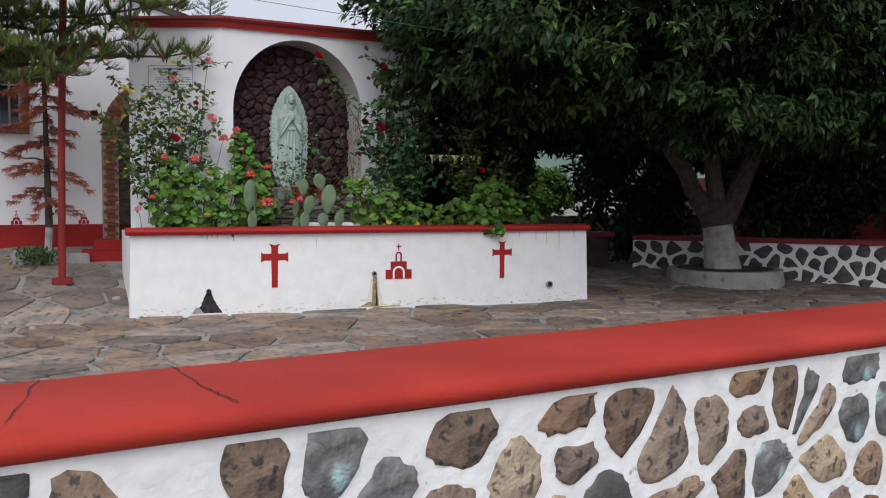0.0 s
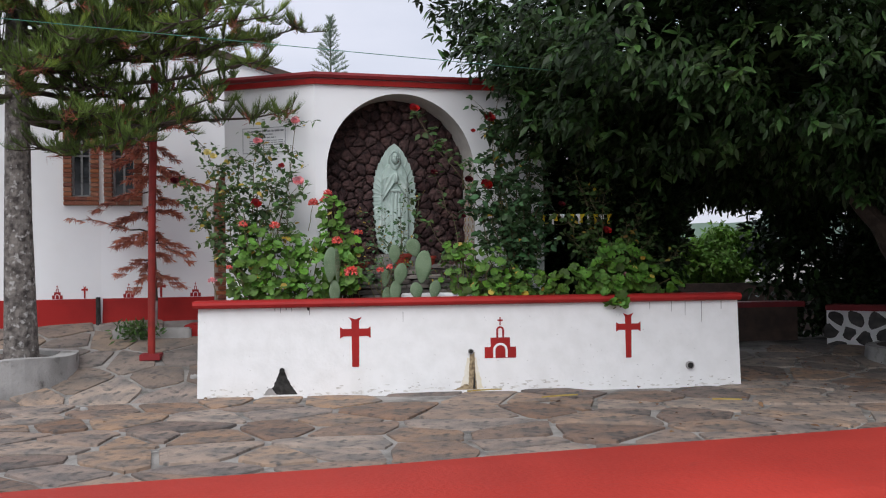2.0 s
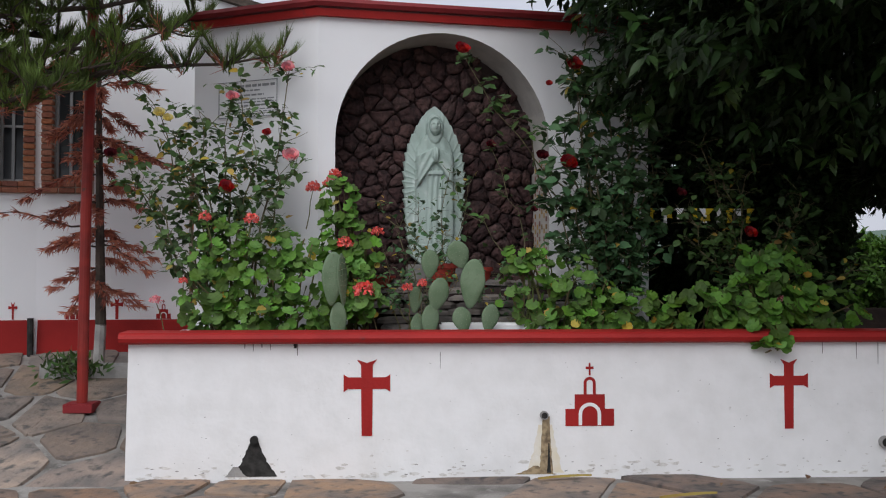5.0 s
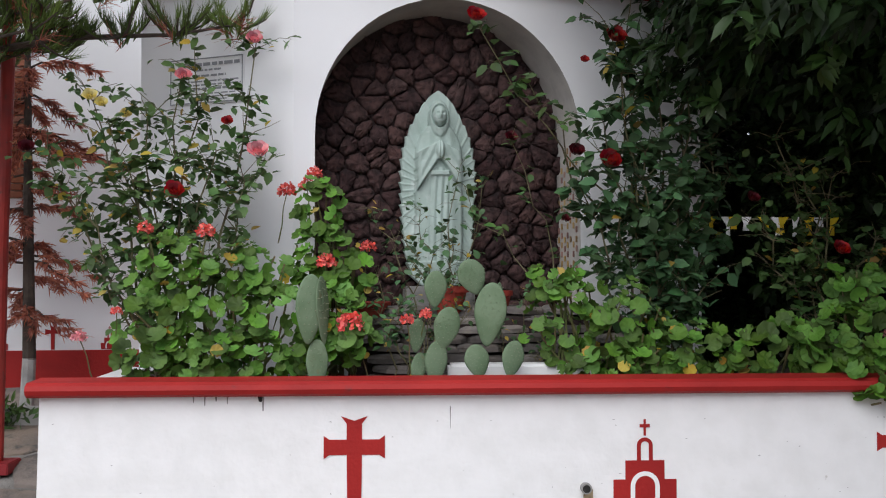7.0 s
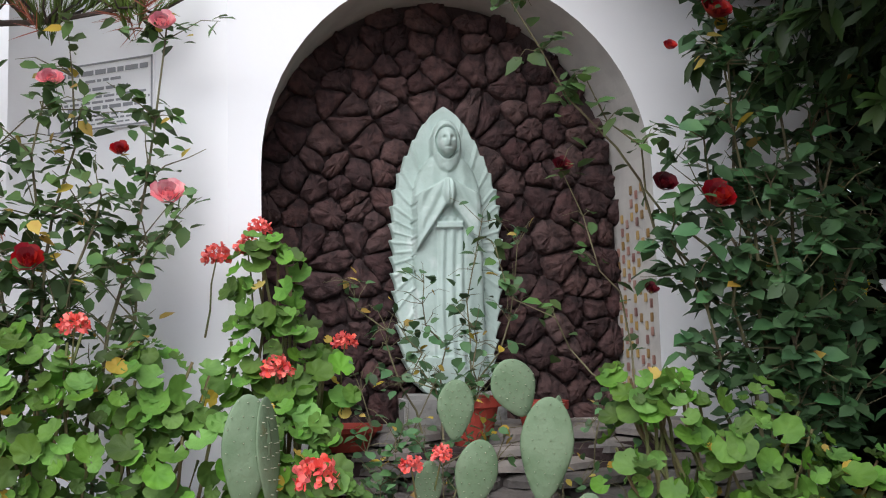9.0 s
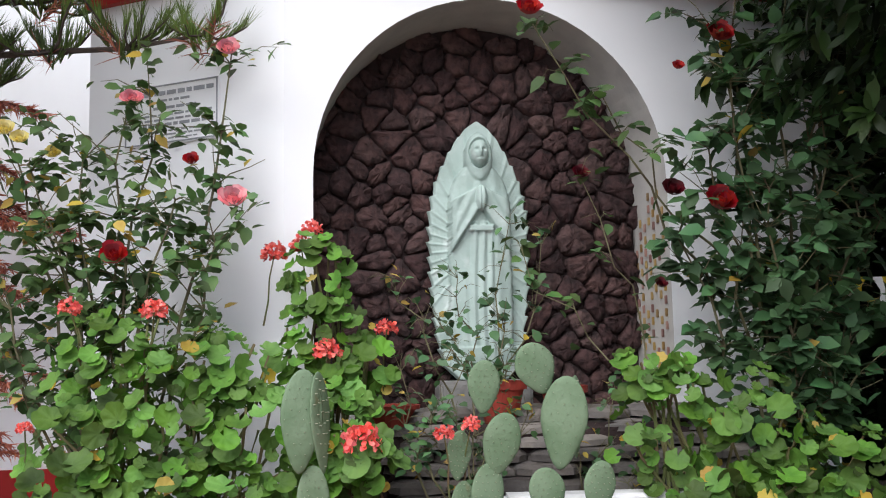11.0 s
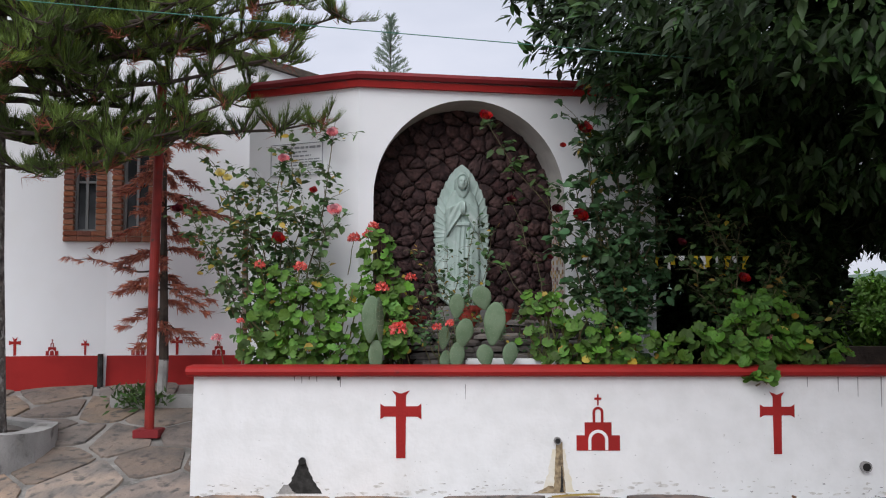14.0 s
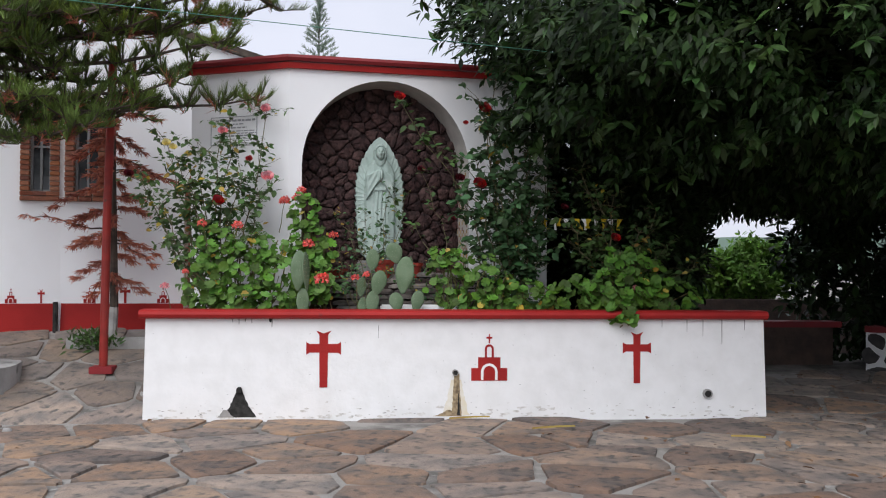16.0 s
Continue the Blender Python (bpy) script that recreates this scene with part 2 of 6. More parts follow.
def thing(name, at, label, category, group="", kind=""):
    ob = new(name)
    ob.location = at
    ob.empty_display_size = 0.1
    return tagged(ob, label, category, group, kind)


def under(child, parent):
    """Parents child to parent where it stands in the world, for parents that are only moved."""
    child.parent = parent
    off = Vector(parent.location)
    if parent.parent:
        off += Vector(parent.parent.location)
    child.location = Vector(child.location) - off
    return child


def box(bm, x0, y0, z0, x1, y1, z1, bevel=0.0, turn=None):
    r = bmesh.ops.create_cube(bm, size=1.0)
    m = Matrix.Translation(((x0 + x1) / 2, (y0 + y1) / 2, (z0 + z1) / 2)) @ Matrix.Diagonal((x1 - x0, y1 - y0, z1 - z0, 1))
    bmesh.ops.transform(bm, matrix=(turn @ m) if turn else m, verts=r["verts"])
    if bevel:
        edges = list({e for v in r["verts"] for e in v.link_edges})
        bmesh.ops.bevel(bm, geom=edges, offset=bevel, segments=2, affect="EDGES")
    return bm


def tube(bm, pts, r0, r1=None, sides=6):
    """A tapered tube along points."""
    r1 = r0 if r1 is None else r1
    pts = [Vector(p) for p in pts]
    rings, n = [], len(pts)
    for i, p in enumerate(pts):
        d = (pts[min(i + 1, n - 1)] - pts[max(i - 1, 0)]).normalized()
        side = d.cross(Vector((0.31, 0.17, 0.93)) if abs(d.z) < 0.9 else Vector((1, 0.2, 0))).normalized()
        up = side.cross(d)
        r = r0 + (r1 - r0) * i / (n - 1)
        rings.append([bm.verts.new(p + (side * math.cos(a) + up * math.sin(a)) * r) for a in (2 * math.pi * k / sides for k in range(sides))])
    for a, b in zip(rings, rings[1:]):
        for k in range(sides):
            bm.faces.new((a[k], a[(k + 1) % sides], b[(k + 1) % sides], b[k]))
    bm.faces.new(rings[0][::-1])
    bm.faces.new(rings[-1])
    return bm


def bend(a, b, sag=0.0, wander=0.0, n=5, rng=random):
    """Points from a to b, bowed up by sag and wandering."""
    a, b = Vector(a), Vector(b)
    out = []
    for i in range(n + 1):
        t = i / n
        p = a.lerp(b, t) + Vector((0, 0, sag * 4 * t * (1 - t)))
        if 0 < i < n:
            p += Vector((rng.uniform(-1, 1), rng.uniform(-1, 1), rng.uniform(-1, 1))) * wander
        out.append(p)
    return out


def sweep(name, path, profile, mat, parent=None, closed=False, label="", smooth=False):
    """A profile of (out, z) points swept along a plan path with mitred corners; out is to the right of the way."""
    n = len(path)
    pts = [Vector(p) for p in path]
    verts, faces, m = [], [], len(profile)
    for i, p in enumerate(pts):
        a = (p - pts[i - 1]) if (i or closed) else (pts[1] - p)
        b = (pts[(i + 1) % n] - p) if (i < n - 1 or closed) else (p - pts[i - 1])
        a, b = a.normalized(), b.normalized()
        na, nb = Vector((a.y, -a.x)), Vector((b.y, -b.x))
        mit = (na + nb).normalized()
        mit /= max(0.3, mit.dot(na))
        verts += [(p.x + mit.x * o, p.y + mit.y * o, z) for o, z in profile]
    for i in range(n if closed else n - 1):
        j = (i + 1) % n
        for k in range(m):
            k2 = (k + 1) % m
            faces.append((i * m + k, i * m + k2, j * m + k2, j * m + k))
    if not closed:
        faces += [tuple(range(m))[::-1], tuple((n - 1) * m + k for k in range(m))]
    bm = bmesh.new()
    vs = [bm.verts.new(v) for v in verts]
    for f in faces:
        bm.faces.new([vs[k] for k in f])
    return part(name, bm, mat, parent, label, smooth)


def prism(bm, outline, y0, y1, place=None):
    """An outline in x, z pushed from y0 to y1."""
    place = place or (lambda x, y, z: (x, y, z))
    a = [bm.verts.new(place(x, y0, z)) for x, z in outline]
    b = [bm.verts.new(place(x, y1, z)) for x, z in outline]
    n = len(outline)
    bm.faces.new(a)
    bm.faces.new(b[::-1])
    for k in range(n):
        bm.faces.new((a[k], b[k], b[(k + 1) % n], a[(k + 1) % n]))
    return bm


# leaf shapes: vertices and faces about a stalk at the origin, one long along y
OVATE = ([(0, 0, 0), (-0.21, 0.28, 0.05), (0.21, 0.28, 0.05), (0, 0.32, 0), (-0.20, 0.62, 0.04), (0.20, 0.62, 0.04), (0, 0.66, -0.02), (0, 1, -0.08)],
         [(0, 2, 3), (0, 3, 1), (3, 2, 5, 6), (1, 3, 6, 4), (6, 5, 7), (4, 6, 7)])
ROSELEAF = ([(0, 0, 0), (-0.29, 0.22, 0.06), (0.29, 0.22, 0.06), (0, 0.28, 0), (-0.31, 0.58, 0.05), (0.31, 0.58, 0.05), (0, 0.62, -0.02), (0, 1, -0.10)],
            [(0, 2, 3), (0, 3, 1), (3, 2, 5, 6), (1, 3, 6, 4), (6, 5, 7), (4, 6, 7)])
LANCE = ([(0, 0, 0), (-0.15, 0.35, 0.03), (0.15, 0.35, 0.03), (0, 0.38, 0), (0, 1, -0.10)], [(0, 2, 3), (0, 3, 1), (3, 2, 4), (1, 3, 4)])
FICUS = ([(0, 0, 0), (-0.15, 0.28, 0.04), (0.15, 0.28, 0.04), (0, 0.32, 0), (-0.16, 0.60, 0.03), (0.16, 0.60, 0.03), (0, 0.64, -0.02), (0, 1, -0.08)], OVATE[1])
_ring, _mid = [], []
for k in range(25):
    a = -math.pi / 2 + 0.22 + k * (2 * math.pi - 0.44) / 24
    r = 0.5 * (0.90 + 0.10 * abs(math.cos(k * math.pi / 4)))
    _ring.append((r * math.cos(a), 0.36 + r * math.sin(a), 0.10 + 0.045 * math.cos(k * math.pi / 2)))
    _mid.append((0.52 * r * math.cos(a), 0.30 + 0.52 * r * math.sin(a), 0.03 + 0.012 * math.cos(k * math.pi / 2)))
ROUND = ([(0, 0.16, 0)] + _mid + _ring, [(0, k + 1, k + 2) for k in range(24)] + [(k + 1, k + 26, k + 27, k + 2) for k in range(24)])
TUFT = ([(-0.06, 0, 0), (0.06, 0, 0), (0.05, 0.5, 0.05), (-0.05, 0.5, 0.05), (0, 1, 0.0)], [(0, 1, 2, 3), (3, 2, 4)])
NEEDLE = ([(-0.019, 0, 0), (0.019, 0, 0), (0.016, 0.5, 0.05), (-0.016, 0.5, 0.05), (0, 1, 0.16)], [(0, 1, 2, 3), (3, 2, 4)])
PETAL = ([(0, 0, 0), (-0.42, 0.45, 0.12), (0.42, 0.45, 0.12), (0, 0.5, 0.02), (-0.34, 0.88, 0.26), (0.34, 0.88, 0.26), (0, 1.0, 0.16)],
         [(0, 2, 3), (0, 3, 1), (3, 2, 5, 6), (1, 3, 6, 4)])


def leaf_mesh(name, shape, at, way, up, size, mat, parent=None, label=""):
    """Many leaves in one mesh: each at a place, pointing a way, facing up, of a size."""
    at, way, up, size = (np.asarray(v, float) for v in (at, way, up, size))
    n = len(at)
    way = way / np.maximum(np.linalg.norm(way, axis=1, keepdims=True), 1e-6)
    side = np.cross(way, up)
    side = side / np.maximum(np.linalg.norm(side, axis=1, keepdims=True), 1e-6)
    nor = np.cross(side, way)
    tv = np.array(shape[0], float)
    v = at[:, None, :] + size[:, None, None] * (tv[None, :, 0, None] * side[:, None, :] + tv[None, :, 1, None] * way[:, None, :] + tv[None, :, 2, None] * nor[:, None, :])
    k = len(tv)
    loops = np.concatenate([np.array(f) for f in shape[1]])
    lens = np.array([len(f) for f in shape[1]])
    allv = (loops[None, :] + (np.arange(n) * k)[:, None]).ravel()
    alll = np.tile(lens, n)
    me = bpy.data.meshes.new(name)
    me.vertices.add(n * k)
    me.vertices.foreach_set("co", v.ravel().astype(np.float32))
    me.loops.add(len(allv))
    me.loops.foreach_set("vertex_index", allv.astype(np.int32))
    me.polygons.add(len(alll))
    starts = np.concatenate([[0], np.cumsum(alll)[:-1]])
    me.polygons.foreach_set("loop_start", starts.astype(np.int32))
    me.polygons.foreach_set("loop_total", alll.astype(np.int32))
    if len(shape[0]) > 20:
        me.polygons.foreach_set("use_smooth", np.ones(len(alll), dtype=bool))
    me.update(calc_edges=True)
    me.materials.append(mat)
    ob = new(name, me)
    ob.parent = parent
    if label:
        ob["label"] = label
    return ob


def random_ways(rng, n, flat=1.0):
    d = rng.normal(size=(n, 3))
    d[:, 2] *= flat
    return d / np.linalg.norm(d, axis=1, keepdims=True)


def cells(rng, x0, y0, x1, y1, step, stretch=1.3, jitter=0.42, drop=0.0):
    """Irregular cells that fill a rectangle: jittered seeds, each cut off against its neighbours."""
    sx, sy = step * stretch, step / stretch
    nx, ny = max(1, round((x1 - x0) / sx)), max(1, round((y1 - y0) / sy))
    sx, sy = (x1 - x0) / nx, (y1 - y0) / ny
    seeds = {(i, j): (x0 + (i + 0.5 + (0.5 if j % 2 else 0) + rng.uniform(-jitter, jitter)) * sx, y0 + (j + 0.5 + rng.uniform(-jitter, jitter)) * sy)
             for i in range(-3, nx + 3) for j in range(-3, ny + 3) if rng.random() >= drop}
    out = []
    for (i, j), (cx, cy) in seeds.items():
        if not (x0 <= cx <= x1 and y0 <= cy <= y1):
            continue
        poly = [(cx - 3 * sx, cy - 3 * sy), (cx + 3 * sx, cy - 3 * sy), (cx + 3 * sx, cy + 3 * sy), (cx - 3 * sx, cy + 3 * sy)]
        for a in range(-3, 4):
            for b in range(-3, 4):
                if (a or b) and (i + a, j + b) in seeds:
                    qx, qy = seeds[(i + a, j + b)]
                    mx, my, dx, dy = (cx + qx) / 2, (cy + qy) / 2, qx - cx, qy - cy
                    res = []
                    for k in range(len(poly)):
                        p, q = poly[k], poly[(k + 1) % len(poly)]
                        dp, dq = (p[0] - mx) * dx + (p[1] - my) * dy, (q[0] - mx) * dx + (q[1] - my) * dy
                        if dp <= 0:
                            res.append(p)
                        if dp * dq < 0:
                            t = dp / (dp - dq)
                            res.append((p[0] + (q[0] - p[0]) * t, p[1] + (q[1] - p[1]) * t))
                    poly = res
        if len(poly) > 2:
            out.append(((cx, cy), poly))
    return out


def soften(poly, gap, rng, cut=0.25, rough=0.01, steps=1):
    """A cell drawn in by a gap, its corners cut and its edge a little uneven; all relative to its middle."""
    cx, cy = sum(p[0] for p in poly) / len(poly), sum(p[1] for p in poly) / len(poly)
    pts = [(p[0] - cx, p[1] - cy) for p in poly]
    for _ in range(steps):
        res = []
        for k in range(len(pts)):
            p, q = pts[k], pts[(k + 1) % len(pts)]
            if math.hypot(q[0] - p[0], q[1] - p[1]) < 0.02:
                res.append(p)
                continue
            for t in (cut, 1 - cut):
                res.append((p[0] + (q[0] - p[0]) * t, p[1] + (q[1] - p[1]) * t))
        pts = res
    out = []
    for x, y in pts:
        r = max(math.hypot(x, y), 1e-4)
        s = max(0.25, (r - gap + rng.uniform(-rough, rough)) / r)
        out.append((x * s, y * s))
    return (cx, cy), out


def stone_geometry(outline, height, dome, rng, rough=0.0, foot=0.02):
    """A stone standing on its outline: a foot ring, a shoulder, an inner ring and a crown."""
    n = len(outline)
    v = [(x, y, -foot) for x, y in outline]
    v += [(x * 0.985, y * 0.985, height * 0.55 + rng.uniform(-rough, rough)) for x, y in outline]
    v += [(x * 0.86, y * 0.86, height + dome * 0.35 + rng.uniform(-rough, rough)) for x, y in outline]
    v += [(x * 0.45, y * 0.45, height + dome * 0.85 + rng.uniform(-rough, rough)) for x, y in outline]
    v.append((0, 0, height + dome))
    f = [(r * n + k, r * n + (k + 1) % n, (r + 1) * n + (k + 1) % n, (r + 1) * n + k) for r in range(3) for k in range(n)]
    f += [(3 * n + k, 3 * n + (k + 1) % n, 4 * n) for k in range(n)]
    return v, f


# ---- ground and walls ----
def ground_z(x, y):
    """The yard is level in front and climbs gently towards the church behind."""
    side = min(1.0, max(0.0, (6.0 - x) / 5.0))
    return 0.02 + 0.245 * min(3.0, max(0.0, y)) * (0.3 + 0.7 * side * side * (3 - 2 * side))


def build_ground():
    xs = [-400, -120, -40, -15] + [-8 + 0.5 * i for i in range(53)] + [24, 45, 120, 400]
    ys = [-400, -120, -40, -14] + [-10 + 0.5 * i for i in range(33)] + [9, 14, 25, 60, 150, 400]
    v = [(x, y, ground_z(x, y) - 0.012) for y in ys for x in xs]
    n = len(xs)
    f = [(j * n + i, j * n + i + 1, (j + 1) * n + i + 1, (j + 1) * n + i) for j in range(len(ys) - 1) for i in range(n - 1)]
    ob = ob_from("ground", v, f, JOINT, smooth=True)
    return tagged(ob, "grey cement-jointed yard ground", "ground", kind="structure")


ground = build_ground()

# the planter: walls of masonry, a red cap, soil
PX0, PX1, PY1 = -0.01, 5.97, 1.7
planter = thing("planter", (3, 0, 0.0), "long white-painted masonry planter with a red cap", "planter")
bm = bmesh.new()
prism(bm, [(PX0 - 0.02, 0.0), (PX1 + 0.03, 0.0), (PX1, 0.985), (PX0, 0.985)], 0.0, 0.16)
front = under(part("front_wall", bm, LIMEWASH, planter, "whitewashed front wall with damp stains"), planter)
bm = bmesh.new()
box(bm, PX0, 0.16, 0.0, PX0 + 0.15, PY1, 0.985)
under(part("side_wall", bm, LIMEWASH, planter), planter)
bm = bmesh.new()
box(bm, PX1 - 0.15, 0.16, 0.0, PX1, PY1, 0.985)
under(part("side_wall", bm, LIMEWASH, planter), planter)
CAP_PROFILE = [(-0.17, 0.985), (0.05, 0.985), (0.075, 1.0), (0.085, 1.025), (0.075, 1.05), (0.05, 1.065), (-0.17, 1.07)]
under(sweep("cap", [(PX0 - 0.05, 0.0), (PX1 + 0.02, 0.0)], CAP_PROFILE, RED, planter, label="rounded red-painted cap", smooth=False), planter)
bm = bmesh.new()
box(bm, PX0 + 0.15, 0.16, 0.3, PX1 - 0.15, PY1, 0.97)
under(part("soil", bm, SOIL, planter, "dark soil"), planter)


def painted_cross(parent, x, z0, w, h, y=-0.004, facing=None, mat=RED):
    """A painted cross with flared ends."""
    s, f = w * 0.125, w * 0.19
    za = z0 + h * 0.69
    o = [(-s * 0.9, 0), (s * 0.9, 0), (s, za - z0 - s), (w / 2 - 0.03, za - z0 - s), (w / 2, za - z0 - f), (w / 2, za - z0 + f), (w / 2 - 0.03, za - z0 + s), (s, za - z0 + s),
         (s, h - 0.04), (f * 1.15, h), (0, h - 0.025), (-f * 1.15, h), (-s, h - 0.04), (-s, za - z0 + s), (-w / 2 + 0.03, za - z0 + s), (-w / 2, za - z0 + f), (-w / 2, za - z0 - f),
         (-w / 2 + 0.03, za - z0 - s), (-s, za - z0 - s)]
    bm = bmesh.new()
    prism(bm, [(x + a, z0 + b) for a, b in o], y, y + 0.008, facing)
    return part("painted_cross", bm, mat, parent, "painted red cross")


def arch_outline(cx, z0, half, spring, n=12, rise=None):
    rise = half if rise is None else rise
    return [(cx - half, z0)] + [(cx - half * math.cos(math.pi * k / n), spring + rise * math.sin(math.pi * k / n)) for k in range(n + 1)] + [(cx + half, z0)]


def painted_church(parent, x, z0, w, h, y=-0.004, facing=None):
    """A painted little church: a stepped front with a pale arch and a bell arch with a cross on top."""
    u = w / 2
    bm = bmesh.new()
    prism(bm, [(x - u, z0), (x + u, z0), (x + u, z0 + 0.27 * h), (x + 0.62 * u, z0 + 0.27 * h), (x + 0.62 * u, z0 + 0.5 * h), (x - 0.62 * u, z0 + 0.5 * h), (x - 0.62 * u, z0 + 0.27 * h), (x - u, z0 + 0.27 * h)],
          y, y + 0.008, facing)
    outer, inner = arch_outline(x, z0 + 0.5 * h, 0.25 * u, z0 + 0.68 * h), arch_outline(x, z0 + 0.5 * h, 0.13 * u, z0 + 0.68 * h)
    for k in range(len(outer) - 1):
        prism(bm, [outer[k], outer[k + 1], inner[k + 1], inner[k]], y, y + 0.008, facing)
    prism(bm, [(x - 0.035 * u, z0 + 0.8 * h), (x + 0.035 * u, z0 + 0.8 * h), (x + 0.035 * u, z0 + h), (x - 0.035 * u, z0 + h)], y, y + 0.008, facing)
    prism(bm, [(x - 0.16 * u, z0 + 0.90 * h), (x + 0.16 * u, z0 + 0.90 * h), (x + 0.16 * u, z0 + 0.94 * h), (x - 0.16 * u, z0 + 0.94 * h)], y - 0.001, y + 0.007, facing)
    ob = part("painted_church", bm, RED, parent, "painted red church emblem")
    bm = bmesh.new()
    outer, inner = arch_outline(x, z0 + 0.005, 0.46 * u, z0 + 0.19 * h), arch_outline(x, z0 + 0.005, 0.32 * u, z0 + 0.19 * h)
    for k in range(len(outer) - 1):
        prism(bm, [outer[k], outer[k + 1], inner[k + 1], inner[k]], y - 0.003, y + 0.001, facing)
    return ob, part("arch_line", bm, LIMEWASH, parent, "white arch line")


under(painted_cross(planter, 1.66, 0.33, 0.33, 0.54), planter)
under(painted_cross(planter, 4.70, 0.36, 0.28, 0.50), planter)
for ob in painted_church(planter, 3.25, 0.39, 0.35, 0.45):
    under(ob, planter)


def blotch(name, cx, z0, z1, w0, w1, mat, seed, lean=0.0, y=-0.003, label=""):
    """A ragged stain on the planter's face, from z1 down to z0, w1 wide above and w0 below."""
    rng = random.Random(seed)
    n = 14
    left = [(cx + lean * (1 - k / n) - (w0 + (w1 - w0) * (k / n) ** 0.7) / 2 * rng.uniform(0.92, 1.08), z0 + (z1 - z0) * k / n) for k in range(n + 1)]
    right = [(cx + lean * (1 - k / n) + (w0 + (w1 - w0) * (k / n) ** 0.7) / 2 * rng.uniform(0.92, 1.08), z0 + (z1 - z0) * k / n) for k in range(n + 1)]
    bm = bmesh.new()
    prism(bm, left + right[::-1], y, y + 0.006)
    return under(part(name, bm, mat, planter, label), planter)


def pipe(cx, z, r, mat_ring, seed):
    bm = bmesh.new()
    m = Matrix.Translation((cx, -0.012, z)) @ Matrix.Rotation(radians(90), 4, "X")
    bmesh.ops.create_cone(bm, cap_ends=True, segments=16, radius1=r, radius2=r, depth=0.05, matrix=m)
    ob = under(part("drain_pipe", bm, mat_ring, planter, "drain pipe stub"), planter)
    bm = bmesh.new()
    m = Matrix.Translation((cx, -0.036, z)) @ Matrix.Rotation(radians(90), 4, "X")
    bmesh.ops.create_cone(bm, cap_ends=True, segments=16, radius1=r * 0.72, radius2=r * 0.72, depth=0.006, matrix=m)
    under(part("drain_hole", bm, STAIN, planter, "black hole"), planter)
    return ob


blotch("stain", 0.87, 0.05, 0.30, 0.34, 0.05, STAIN, 3, label="black damp stain below a drain")
blotch("stain", 0.74, 0.05, 0.12, 0.16, 0.04, CONCRETE, 4, y=-0.005, label="grey damp stain")
blotch("stain", 2.93, 0.06, 0.40, 0.27, 0.10, CREAM_STAIN, 5, y=-0.002, label="yellowish water mark below a drain")
blotch("stain", 2.935, 0.06, 0.46, 0.10, 0.050, RUST, 15, y=-0.004, label="rusty brown streak below a drain")
blotch("stain", 2.955, 0.06, 0.27, 0.030, 0.008, STAIN, 6, y=-0.006, label="black streak")
blotch("stain", 2.86, 0.05, 0.11, 0.30, 0.03, RUST, 17, y=-0.003, label="grey-brown damp foot")
for k, (cx, za, zb, w) in enumerate(((1.17, 0.90, 0.985, 0.012), (1.155, 0.95, 0.985, 0.03), (0.92, 0.955, 0.985, 0.012), (5.55, 0.74, 0.98, 0.010), (0.8, 0.95, 0.985, 0.010), (0.86, 0.93, 0.985, 0.008), (0.98, 0.94, 0.985, 0.009), (2.18, 0.80, 0.92, 0.006), (5.2, 0.86, 0.98, 0.008), (5.36, 0.82, 0.98, 0.008), (4.95, 0.9, 0.98, 0.008), (5.78, 0.88, 0.98, 0.010))):
    blotch("stain", cx, za, zb, w * 0.4, w, STAIN if k == 1 else CONCRETE, 10 + k, y=-0.002, label="dark drip mark")
# chipped paint, scuffs and grime along the foot: small ragged flecks, thickest near the paving
for label_, mat_, seed_, n_, big, tall in (("flaked grey scuffs", SCUFF, 31, 150, 0.038, 0.045), ("dark nicks in the paint", CONCRETE, 32, 170, 0.016, 0.30)):
    rng = random.Random(seed_)
    bm = bmesh.new()
    for _ in range(n_):
        cx = rng.uniform(0.03, 5.95)
        foot = ground_z(cx, -0.02) + 0.02
        cz = foot + min(0.8, rng.expovariate(1 / tall))
        if cz > 0.93:
            continue
        r = big * rng.uniform(0.15, 1.0) * (1.0 if cz < foot + 0.1 else 0.45)
        y = -0.0012 - rng.uniform(0, 0.0012)
        vs = []
        for k in range(7):
            a = -2 * math.pi * k / 7
            q = r * rng.uniform(0.35, 1.0)
            vs.append(bm.verts.new((min(5.99, max(0.005, cx + 1.5 * q * math.cos(a))), y, max(foot - 0.03, cz + 0.5 * q * math.sin(a)))))
        bm.faces.new(vs[::-1])
    tagged(under(part("scuff", bm, mat_, planter, label_), planter), label_, kind="stuff")
pipe(0.87, 0.31, 0.028, STAIN, 1)
pipe(2.92, 0.47, 0.03, CONCRETE, 2)
pipe(5.40, 0.26, 0.045, CONCRETE, 3)

# the shrine: two faces that meet at a blunt corner, the broad one with an arched niche
CA, CL, CB = Vector((1.22, 1.09)), Vector((0.10, 1.62)), Vector((4.10, 1.62))
TOP = 3.62
FD = (CB - CA).normalized()
FN = Vector((-FD.y, FD.x))
FLEN = (CB - CA).length


def face(s, d, z):
    """A place on the broad face: s along it, d into the wall, z up."""
    p = CA + FD * s + FN * d
    return (p.x, p.y, z)


shrine = thing("shrine", (2.6, 2.3, 0.0), "white-painted shrine building with an arched rock-lined niche", "shrine")
NS, NW, NB, NSPRING = 1.07, 0.93, 1.40, 2.57
N_ARC = 28


